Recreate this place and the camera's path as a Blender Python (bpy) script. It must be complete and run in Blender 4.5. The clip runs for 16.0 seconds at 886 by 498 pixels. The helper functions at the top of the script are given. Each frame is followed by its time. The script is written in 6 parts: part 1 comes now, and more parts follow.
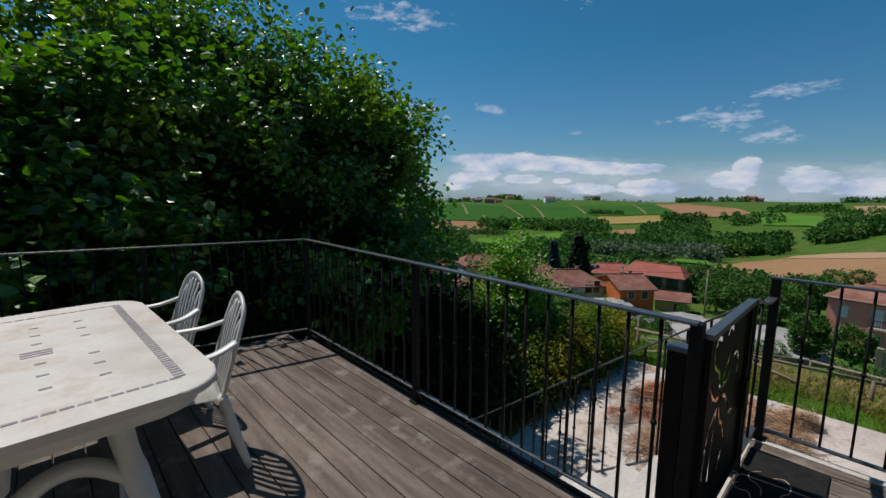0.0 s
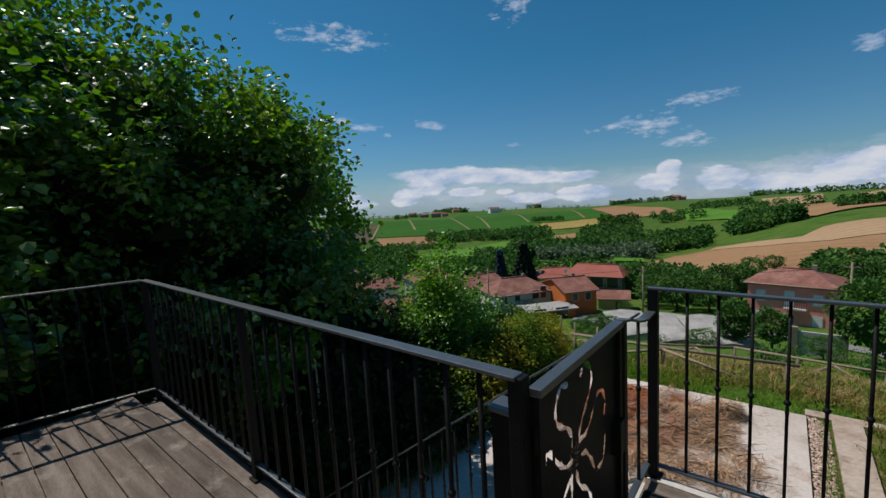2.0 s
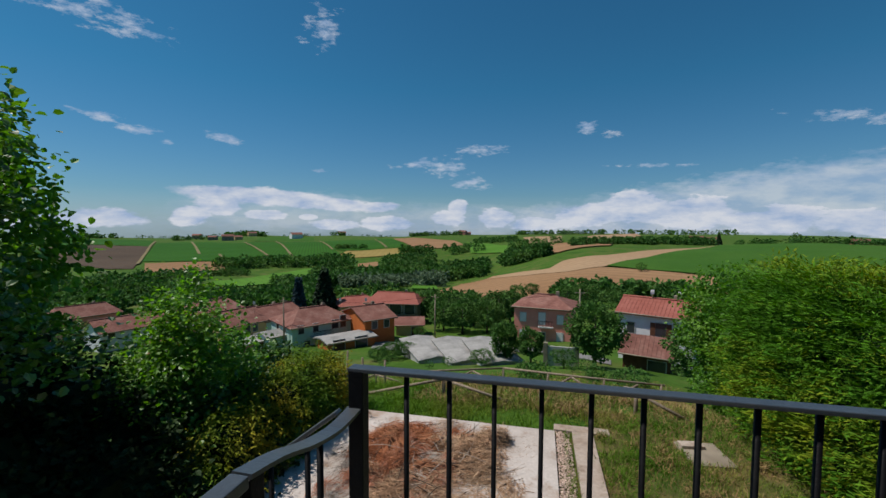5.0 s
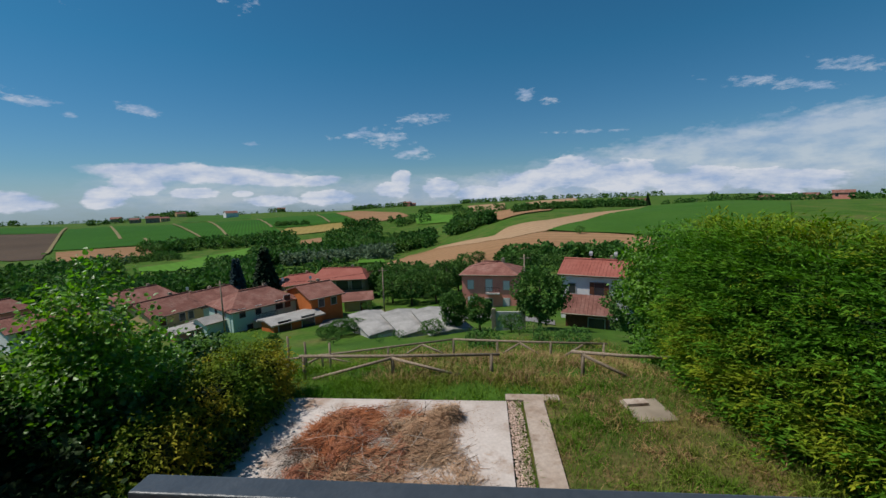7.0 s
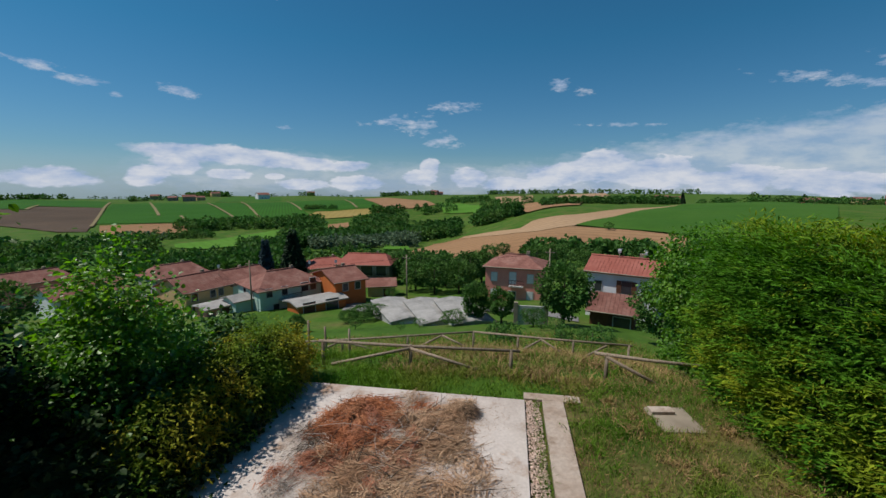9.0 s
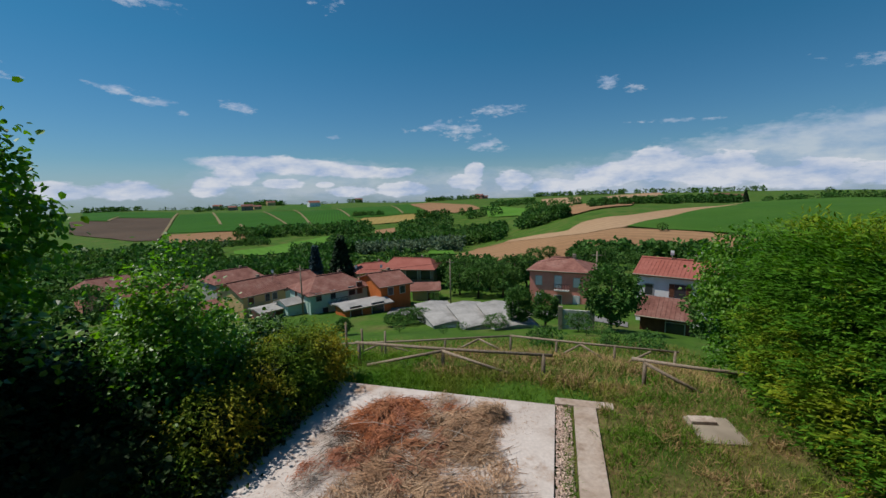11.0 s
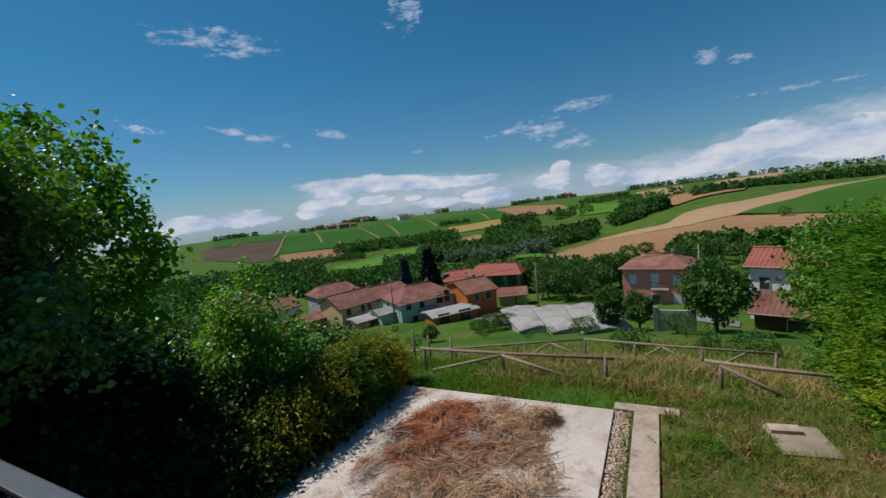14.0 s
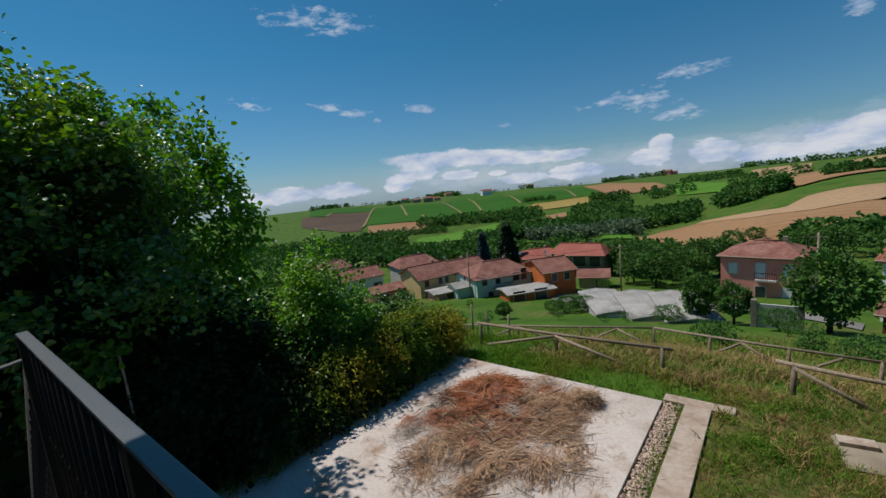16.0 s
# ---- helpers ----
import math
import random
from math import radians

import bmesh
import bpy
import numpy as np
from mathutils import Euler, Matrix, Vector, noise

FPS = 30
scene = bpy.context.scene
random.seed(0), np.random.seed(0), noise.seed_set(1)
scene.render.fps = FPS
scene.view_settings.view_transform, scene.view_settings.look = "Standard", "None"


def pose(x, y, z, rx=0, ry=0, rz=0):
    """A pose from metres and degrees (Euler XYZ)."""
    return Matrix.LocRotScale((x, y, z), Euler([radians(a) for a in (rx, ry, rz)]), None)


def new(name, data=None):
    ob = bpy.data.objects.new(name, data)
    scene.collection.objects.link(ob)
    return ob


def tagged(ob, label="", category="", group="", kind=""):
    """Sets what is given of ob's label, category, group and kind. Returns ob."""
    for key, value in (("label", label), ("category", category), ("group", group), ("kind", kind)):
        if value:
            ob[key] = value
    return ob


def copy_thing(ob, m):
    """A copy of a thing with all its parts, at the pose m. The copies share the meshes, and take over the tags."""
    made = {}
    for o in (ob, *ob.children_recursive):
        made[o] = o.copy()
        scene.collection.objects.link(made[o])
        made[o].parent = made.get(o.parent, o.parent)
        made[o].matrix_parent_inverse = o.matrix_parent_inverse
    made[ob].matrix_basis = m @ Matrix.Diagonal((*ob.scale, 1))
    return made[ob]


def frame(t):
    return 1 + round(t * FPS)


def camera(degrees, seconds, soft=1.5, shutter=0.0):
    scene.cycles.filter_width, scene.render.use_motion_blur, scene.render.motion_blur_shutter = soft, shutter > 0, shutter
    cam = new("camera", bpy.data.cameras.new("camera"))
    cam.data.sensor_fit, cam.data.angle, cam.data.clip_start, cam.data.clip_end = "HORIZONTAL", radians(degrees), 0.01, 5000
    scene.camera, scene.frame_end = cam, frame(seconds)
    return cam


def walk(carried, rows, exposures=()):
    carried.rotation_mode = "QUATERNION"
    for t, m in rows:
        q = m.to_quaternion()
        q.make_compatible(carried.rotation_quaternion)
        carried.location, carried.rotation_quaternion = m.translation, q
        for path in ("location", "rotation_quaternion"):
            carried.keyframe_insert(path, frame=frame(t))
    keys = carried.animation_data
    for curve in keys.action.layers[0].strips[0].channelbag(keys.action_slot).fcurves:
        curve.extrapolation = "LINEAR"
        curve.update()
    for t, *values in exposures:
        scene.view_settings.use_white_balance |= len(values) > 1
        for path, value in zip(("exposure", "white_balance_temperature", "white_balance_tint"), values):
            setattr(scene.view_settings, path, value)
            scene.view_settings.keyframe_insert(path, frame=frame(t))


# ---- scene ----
cam = camera(93.3, 16.0)
METRES, EYE, TILT, LEAN, TURN = 1.0, 0.0, 0.0, 0.0, 0.0
ROWS = [
    (0.0, -0.005, -0.003, 1.4935, -43.4833, -8.288, -0.2983),
    (0.5, 0.179, -0.0266, 1.5093, -44.0226, -7.8585, 0.7868),
    (1.0, 0.3793, -0.0546, 1.4987, -45.0945, -7.2274, 2.44),
    (1.5, 0.5635, -0.0902, 1.4894, -47.1875, -6.6825, 3.2842),
    (2.0, 0.781, -0.1194, 1.4745, -50.8125, -6.3458, 3.2463),
    (2.5, 0.9904, -0.128, 1.4648, -55.2074, -6.622, 2.1866),
    (3.0, 1.2074, -0.115, 1.4545, -60.4682, -6.7061, 0.5277),
    (3.5, 1.3942, -0.1083, 1.4361, -65.1595, -6.5586, -0.6915),
    (4.0, 1.5769, -0.1256, 1.4105, -69.6413, -5.5266, -1.5036),
    (4.5, 1.7186, -0.1352, 1.4168, -73.4361, -4.143, -1.3217),
    (5.0, 1.8804, -0.1314, 1.4147, -76.9752, -3.2344, -0.2964),
    (7.5, 2.577, -0.1077, 1.412, -84.9562, -7.7059, 1.9029),
    (8.0, 2.6605, -0.0967, 1.4157, -82.7614, -8.3428, 1.4612),
    (8.5, 2.7015, -0.099, 1.4211, -81.5838, -8.6498, 0.3125),
    (11.0, 2.6835, -0.523, 1.4176, -74.7261, -8.0548, 1.2953),
    (11.5, 2.6844, -0.658, 1.4134, -71.4751, -7.6153, 2.5927),
    (12.0, 2.7056, -0.8196, 1.3983, -68.7806, -7.1976, 3.9688),
    (12.5, 2.714, -0.9842, 1.3987, -66.6992, -6.8525, 4.9524),
    (13.0, 2.7072, -1.1591, 1.4048, -65.2362, -6.5283, 5.5556),
    (13.5, 2.7183, -1.3342, 1.4135, -64.4257, -6.4174, 6.1644),
    (14.0, 2.7286, -1.5145, 1.4304, -63.1659, -6.4408, 6.5143),
    (14.5, 2.7543, -1.6843, 1.4313, -61.6609, -7.0299, 5.9539),
    (15.0, 2.7746, -1.8616, 1.4303, -59.3175, -7.9734, 5.4357),
    (15.5, 2.8051, -2.0237, 1.4538, -56.0421, -8.6697, 5.2455),
    (16.0, 2.7928, -2.2269, 1.4625, -51.7409, -8.5938, 5.5198),
]
walk(cam, [(t, pose(0, 0, EYE, TILT, LEAN, TURN) @ pose(METRES * x, METRES * y, METRES * z, 90 + pitch, roll, yaw)) for t, x, y, z, yaw, pitch, roll in ROWS])

# ---------------------------------------------------------------- light
SUN_AWAY = Vector((0.07, -0.60, -1.0)).normalized()
sun_data = bpy.data.lights.new("sun", "SUN")
sun_data.energy, sun_data.angle, sun_data.color = 4.2, radians(0.53), (1.0, 0.955, 0.88)
sun = new("sun", sun_data)
sun.rotation_euler = SUN_AWAY.to_track_quat("-Z", "Y").to_euler()
sun.location = (0, 20, 40)

world = bpy.data.worlds.new("sky")
scene.world = world
world.use_nodes = True
wn, wl = world.node_tree.nodes, world.node_tree.links
wn.clear()


def wmath(op, a, b=0.0, clamp=False):
    n = wn.new("ShaderNodeMath")
    n.operation, n.use_clamp = op, clamp
    for i, v in enumerate((a, b)):
        if isinstance(v, (int, float)):
            n.inputs[i].default_value = v
        else:
            wl.new(v, n.inputs[i])
    return n.outputs[0]


sky = wn.new("ShaderNodeTexSky")
sky.sky_type, sky.sun_disc = "NISHITA", False
sky.sun_elevation, sky.sun_rotation = radians(58.9), radians(-6.7)
sky.air_density, sky.dust_density, sky.ozone_density = 1.0, 0.2, 2.0
coord = wn.new("ShaderNodeTexCoord")
sep = wn.new("ShaderNodeSeparateXYZ")
wl.new(coord.outputs["Generated"], sep.inputs[0])
az = wmath("MULTIPLY", wmath("ARCTAN2", sep.outputs[1], sep.outputs[0]), 180 / math.pi)
el = wmath("MULTIPLY", wmath("ARCSINE", sep.outputs[2]), 180 / math.pi)
comb = wn.new("ShaderNodeCombineXYZ")
wl.new(az, comb.inputs[0])
wl.new(wmath("MULTIPLY", el, 2.6), comb.inputs[1])


def cloud_noise(scale, detail, rough, seed):
    n = wn.new("ShaderNodeTexNoise")
    n.noise_dimensions = "3D"
    n.inputs["Scale"].default_value, n.inputs["Detail"].default_value = scale, detail
    n.inputs["Roughness"].default_value = rough
    m = wn.new("ShaderNodeVectorMath")
    m.operation = "ADD"
    m.inputs[1].default_value = (seed, seed * 1.7, seed)
    wl.new(comb.outputs[0], m.inputs[0])
    wl.new(m.outputs[0], n.inputs["Vector"])
    return n.outputs["Fac"]


puffs = cloud_noise(0.24, 9, 0.58, 3.1)
wisps = cloud_noise(0.42, 9, 0.68, 11.7)
warp = wmath("MULTIPLY", wmath("SUBTRACT", cloud_noise(0.55, 5, 0.6, 23.0), 0.5), 2.4)


def cloud(a0, e0, wa, we, lean=0.0, top=1.0):
    """An oval of sky, in degrees of azimuth and height, that holds cloud: 1 in its middle, 0 at its rim. top: how steep it ends above."""
    da = wmath("SUBTRACT", az, a0)
    de = wmath("SUBTRACT", wmath("SUBTRACT", wmath("ADD", el, wmath("MULTIPLY", warp, 0.3 * we)), e0), wmath("MULTIPLY", da, lean))
    if top != 1.0:
        de = wmath("MULTIPLY", de, wmath("ADD", 1.0, wmath("MULTIPLY", wmath("GREATER_THAN", de, 0.0), top - 1.0)))
    r2 = wmath("ADD", wmath("POWER", wmath("ABSOLUTE", wmath("DIVIDE", da, wa)), 2.0), wmath("POWER", wmath("ABSOLUTE", wmath("DIVIDE", de, we)), 2.0))
    return wmath("MAXIMUM", wmath("SUBTRACT", 1.0, r2), -1.0)


def total(items):
    out = items[0]
    for i in items[1:]:
        out = wmath("MAXIMUM", out, i)
    return out


thick = total([
    cloud(44.0, 1.0, 2.6, 1.6), cloud(41.0, 2.4, 3.4, 1.6), cloud(36.0, 1.2, 3.0, 0.8), cloud(30.8, 1.0, 1.4, 0.5),
    cloud(27.5, 0.0, 4.0, 0.9), cloud(20.0, 0.2, 5.0, 1.2), cloud(52.0, 0.7, 5.2, 1.3), cloud(58.5, 0.6, 5.0, 1.3), cloud(66.0, 0.4, 6.0, 1.6), cloud(10.9, 2.4, 1.7, 1.5), cloud(12.2, 0.9, 3.2, 1.3), cloud(5.8, 1.0, 3.6, 1.6),
    cloud(1.0, 0.2, 4.5, 1.2), cloud(-5.5, 1.4, 5.0, 2.0), cloud(-11.5, 2.2, 5.5, 2.7), cloud(-18.0, 1.6, 5.5, 2.5), cloud(-25.0, 0.8, 6.0, 2.0), cloud(-33.0, 0.4, 7.0, 1.6)])
thin = total([
    cloud(16.6, 8.0, 4.0, 0.9, lean=-0.05), cloud(13.0, 7.9, 4.2, 1.7, lean=0.10), cloud(8.0, 10.1, 4.6, 0.95, lean=-0.02), cloud(9.0, 5.6, 4.0, 1.0), cloud(-5.7, 12.4, 1.9, 1.1, lean=0.2), cloud(-8.6, 11.7, 1.7, 0.9, lean=0.2),
    cloud(40.3, 10.2, 2.6, 0.75, lean=0.14), cloud(52.2, 11.1, 3.2, 0.65, lean=0.12), cloud(48.7, 10.2, 2.0, 0.6), cloud(61.5, 11.8, 2.8, 0.9), cloud(46.3, 9.2, 1.0, 0.4), cloud(29.2, 7.0, 1.4, 0.35),
    cloud(52.0, 20.7, 8.0, 1.7, lean=0.11), cloud(28.9, 24.0, 3.0, 3.2, lean=-0.4), cloud(-32.0, 10.4, 7.5, 0.8, lean=0.22), cloud(-38.0, 11.0, 4.0, 0.9, lean=0.3), cloud(-13.0, 7.4, 6.0, 0.35, lean=0.05)])
anvil = total([cloud(36.2, 3.55, 11.0, 1.4, lean=0.04, top=1.25), cloud(30.0, 3.1, 8.0, 1.3, lean=0.05, top=1.6), cloud(27.0, 2.7, 5.0, 1.1, lean=0.05, top=1.5), cloud(22.0, 2.55, 3.6, 0.95, lean=-0.04, top=1.5)])
veil = total([cloud(-30.0, 2.9, 30.0, 4.2, lean=-0.06), cloud(-42.0, 4.0, 20.0, 4.0), cloud(-6.0, 0.6, 14.0, 2.6)])
shelf = total([cloud(33.0, 1.6, 15.0, 3.0), cloud(12.0, 0.6, 18.0, 2.6)])


def eaten(mask, grain, gain, bias, hard):
    """Cloud whose rim is eaten into by grain."""
    return wmath("MULTIPLY", wmath("SUBTRACT", wmath("ADD", mask, wmath("MULTIPLY", wmath("SUBTRACT", grain, 0.5), gain)), bias), hard, clamp=True)


thick_m = eaten(thick, puffs, 2.0, 0.22, 3.4)
anvil_m = eaten(anvil, puffs, 0.6, 0.08, 2.8)
thin_m = wmath("MULTIPLY", eaten(thin, wisps, 5.4, 0.50, 0.95), 0.74)
veil_m = wmath("MAXIMUM", wmath("MULTIPLY", eaten(veil, wisps, 0.8, 0.0, 1.6), 0.6), wmath("MULTIPLY", eaten(shelf, wisps, 0.8, 0.05, 1.4), 0.36))
haze = wmath("SUBTRACT", 1.0, wmath("DIVIDE", wmath("ABSOLUTE", el), 4.0), clamp=True)
low = wmath("MULTIPLY", wmath("MULTIPLY", haze, 0.55), wmath("ADD", 0.35, wisps), clamp=True)
white = wmath("MAXIMUM", wmath("MAXIMUM", wmath("MAXIMUM", thick_m, anvil_m), veil_m), thin_m, clamp=True)
shade_ramp = wn.new("ShaderNodeValToRGB")
shade_ramp.color_ramp.elements[0].position, shade_ramp.color_ramp.elements[0].color = 0.36, (0.52, 0.65, 0.84, 1)
shade_ramp.color_ramp.elements[1].position, shade_ramp.color_ramp.elements[1].color = 0.62, (1.0, 0.99, 0.98, 1)
wl.new(puffs, shade_ramp.inputs[0])
SKY_STRENGTH = 0.062
cloud_col = wn.new("ShaderNodeMixRGB")
cloud_col.blend_type = "MULTIPLY"
cloud_col.inputs[0].default_value = 1.0
cloud_col.inputs[2].default_value = (9.8, 10.4, 11.6, 1)
wl.new(shade_ramp.outputs[0], cloud_col.inputs[1])
tint = wn.new("ShaderNodeMixRGB")
tint.blend_type = "MULTIPLY"
tint.inputs[0].default_value = 1.0
tint.inputs[2].default_value = (0.33, 0.86, 1.10, 1)
wl.new(sky.outputs[0], tint.inputs[1])
tint_ramp = wn.new("ShaderNodeValToRGB")
tint_ramp.color_ramp.elements[0].position, tint_ramp.color_ramp.elements[0].color = 0.0, (0.56, 0.80, 1.08, 1)
tint_ramp.color_ramp.elements[1].position, tint_ramp.color_ramp.elements[1].color = 0.30, (0.27, 0.87, 1.08, 1)
wl.new(sep.outputs[2], tint_ramp.inputs[0])
wl.new(tint_ramp.outputs[0], tint.inputs[2])
mix_sky = wn.new("ShaderNodeMixRGB")
wl.new(white, mix_sky.inputs[0])
hazy = wn.new("ShaderNodeMixRGB")
hazy.inputs[2].default_value = (5.2, 7.1, 9.6, 1)
wl.new(low, hazy.inputs[0])
wl.new(tint.outputs[0], hazy.inputs[1])
wl.new(hazy.outputs[0], mix_sky.inputs[1])
wl.new(cloud_col.outputs[0], mix_sky.inputs[2])
bg = wn.new("ShaderNodeBackground")
bg.inputs["Strength"].default_value = SKY_STRENGTH
wl.new(mix_sky.outputs[0], bg.inputs[0])
wout = wn.new("ShaderNodeOutputWorld")
wl.new(bg.outputs[0], wout.inputs[0])


# ---------------------------------------------------------------- materials
def material(name, colours, scale=4.0, rough=0.7, metal=0.0, bump=0.0, bump_scale=40.0, detail=5.0, stretch=(1, 1, 1), fine=0.0,
             fine_scale=60.0, vary=0.0, island=False, through_light=0.0, stain=None, coords="Object", gloss=None):
    """A node material: a ramp of colours over noise, a finer second noise, a spread from piece to piece and a relief."""
    m = bpy.data.materials.new(name)
    m.use_nodes = True
    n, l = m.node_tree.nodes, m.node_tree.links
    b = n["Principled BSDF"]
    tc = n.new("ShaderNodeTexCoord")
    mp = n.new("ShaderNodeMapping")
    mp.inputs["Scale"].default_value = stretch
    l.new(tc.outputs[coords], mp.inputs["Vector"])
    info = n.new("ShaderNodeObjectInfo")
    rnd = info.outputs["Random"]
    if island:
        rnd = n.new("ShaderNodeNewGeometry").outputs["Random Per Island"]
    noi = n.new("ShaderNodeTexNoise")
    noi.inputs["Scale"].default_value, noi.inputs["Detail"].default_value = scale, detail
    noi.noise_dimensions = "4D"
    l.new(mp.outputs[0], noi.inputs["Vector"])
    wmul = n.new("ShaderNodeMath")
    wmul.operation = "MULTIPLY"
    wmul.inputs[1].default_value = 37.0 if vary > 0 and not island else 0.0
    l.new(rnd, wmul.inputs[0])
    l.new(wmul.outputs[0], noi.inputs["W"])
    ramp = n.new("ShaderNodeValToRGB")
    els = ramp.color_ramp.elements
    while len(els) < len(colours):
        els.new(0.5)
    for i, c in enumerate(colours):
        els[i].position = 0.28 + 0.44 * i / max(1, len(colours) - 1)
        els[i].color = (*c, 1)
    l.new(noi.outputs["Fac"], ramp.inputs[0])
    out = ramp.outputs[0]

    def scaled(value, lo, hi, base):
        mr = n.new("ShaderNodeMapRange")
        mr.inputs["To Min"].default_value, mr.inputs["To Max"].default_value = lo, hi
        mr.clamp = False
        l.new(value, mr.inputs[0])
        hs = n.new("ShaderNodeHueSaturation")
        l.new(base, hs.inputs["Color"])
        l.new(mr.outputs[0], hs.inputs["Value"])
        return hs.outputs[0]

    if fine:
        nf = n.new("ShaderNodeTexNoise")
        nf.inputs["Scale"].default_value, nf.inputs["Detail"].default_value = fine_scale, 4
        l.new(mp.outputs[0], nf.inputs["Vector"])
        out = scaled(nf.outputs["Fac"], 1 - fine * 1.6, 1 + fine * 1.6, out)
    if vary:
        out = scaled(rnd, 1 - vary, 1 + vary, out)
    if stain:
        colour, st_scale, lo, hi = stain
        ns = n.new("ShaderNodeTexNoise")
        ns.inputs["Scale"].default_value, ns.inputs["Detail"].default_value, ns.inputs["Roughness"].default_value = st_scale, 6, 0.62
        ns.noise_dimensions = "4D"
        l.new(wmul.outputs[0], ns.inputs["W"])
        l.new(tc.outputs[coords], ns.inputs["Vector"])
        mr = n.new("ShaderNodeMapRange")
        mr.inputs["From Min"].default_value, mr.inputs["From Max"].default_value = lo, hi
        l.new(ns.outputs["Fac"], mr.inputs[0])
        mx = n.new("ShaderNodeMixRGB")
        mx.inputs[2].default_value = (*colour, 1)
        l.new(mr.outputs[0], mx.inputs[0])
        l.new(out, mx.inputs[1])
        out = mx.outputs[0]
    l.new(out, b.inputs["Base Color"])
    b.inputs["Roughness"].default_value, b.inputs["Metallic"].default_value = rough, metal
    b.inputs["Specular IOR Level"].default_value = gloss if gloss is not None else 0.08 if rough >= 0.6 else 0.3 if through_light else 0.5
    if bump:
        nb = n.new("ShaderNodeTexNoise")
        nb.inputs["Scale"].default_value, nb.inputs["Detail"].default_value = bump_scale, 6
        l.new(mp.outputs[0], nb.inputs["Vector"])
        bn = n.new("ShaderNodeBump")
        bn.inputs["Strength"].default_value, bn.inputs["Distance"].default_value = min(1, bump), 0.02
        l.new(nb.outputs["Fac"], bn.inputs["Height"])
        l.new(bn.outputs[0], b.inputs["Normal"])
    if through_light:
        tr = n.new("ShaderNodeBsdfTranslucent")
        hs = n.new("ShaderNodeHueSaturation")
        hs.inputs["Saturation"].default_value, hs.inputs["Value"].default_value = 1.15, 1.5
        l.new(out, hs.inputs["Color"])
        l.new(hs.outputs[0], tr.inputs[0])
        ms = n.new("ShaderNodeMixShader")
        ms.inputs[0].default_value = through_light
        l.new(b.outputs[0], ms.inputs[1])
        l.new(tr.outputs[0], ms.inputs[2])
        l.new(ms.outputs[0], n["Material Output"].inputs["Surface"])
    return m


M_PLANK = material("weathered_decking", [(0.085, 0.066, 0.054), (0.138, 0.110, 0.092), (0.195, 0.160, 0.136)], 2.2, 0.75, bump=0.5, bump_scale=30, stretch=(9, 0.8, 9), fine=0.3, fine_scale=24, vary=0.2, stain=((0.27, 0.235, 0.205), 7.0, 0.54, 0.74))
M_IRON = material("black_painted_iron", [(0.005, 0.005, 0.006), (0.010, 0.010, 0.011)], 14, 0.55, 0.0, bump=0.12, bump_scale=90, fine=0.2, gloss=0.12)
M_RAILTOP = material("glossy_rail_paint", [(0.034, 0.039, 0.045), (0.050, 0.056, 0.063)], 10, 0.36, 0.0, bump=0.08, bump_scale=120, fine=0.2, stain=((0.07, 0.07, 0.072), 26, 0.64, 0.76), gloss=1.0)
M_PLASTIC = material("white_plastic", [(0.52, 0.505, 0.48), (0.63, 0.62, 0.605)], 5, 0.42, fine=0.05, bump=0.04, bump_scale=70)
M_TABLE = material("aged_white_plastic", [(0.40, 0.35, 0.315), (0.50, 0.465, 0.435), (0.56, 0.53, 0.505)], 3.2, 0.5, fine=0.07, bump=0.05, stain=((0.36, 0.25, 0.17), 3.6, 0.52, 0.76))
M_TILE = material("faded_blue_print", [(0.15, 0.14, 0.17), (0.25, 0.23, 0.25)], 12, 0.5, vary=0.25)
M_CONCRETE = material("pale_concrete", [(0.37, 0.305, 0.265), (0.50, 0.435, 0.395), (0.57, 0.51, 0.475)], 0.9, 0.85, bump=0.35, bump_scale=14, fine=0.13, fine_scale=18, stain=((0.30, 0.20, 0.14), 1.4, 0.55, 0.70))
M_STEP = material("stair_concrete", [(0.40, 0.37, 0.34), (0.56, 0.53, 0.5)], 2.5, 0.8, bump=0.3, fine=0.12)
M_WALL = material("cream_render", [(0.55, 0.48, 0.38), (0.64, 0.58, 0.48)], 1.5, 0.9, bump=0.3, bump_scale=60, fine=0.05)
M_WOODPOST = material("grey_fence_wood", [(0.17, 0.12, 0.085), (0.27, 0.21, 0.155), (0.33, 0.28, 0.22)], 5, 0.8, bump=0.5, bump_scale=30, stretch=(6, 6, 1), fine=0.2, vary=0.18)
M_LEAF = material("tree_leaf", [(0.036, 0.10, 0.016), (0.072, 0.17, 0.022), (0.165, 0.245, 0.034)], 0.7, 0.42, vary=0.5, island=True, through_light=0.34, gloss=0.9)
M_SAPLING = material("young_tree_leaf", [(0.06, 0.155, 0.022), (0.115, 0.25, 0.034), (0.19, 0.32, 0.05)], 0.9, 0.4, vary=0.45, island=True, through_light=0.44, gloss=0.5)
# leaf colour lowered to near black; stands in for deep shade
M_SHADELEAF = material("shade_dark_leaf", [(0.008, 0.021, 0.007), (0.015, 0.033, 0.009), (0.028, 0.052, 0.013)], 0.9, 0.6, vary=0.4, island=True, through_light=0.03, gloss=0.1)
M_LEAF_DARK = material("shrub_leaf", [(0.045, 0.13, 0.018), (0.10, 0.22, 0.03), (0.17, 0.30, 0.045)], 0.9, 0.42, vary=0.4, island=True, through_light=0.42)
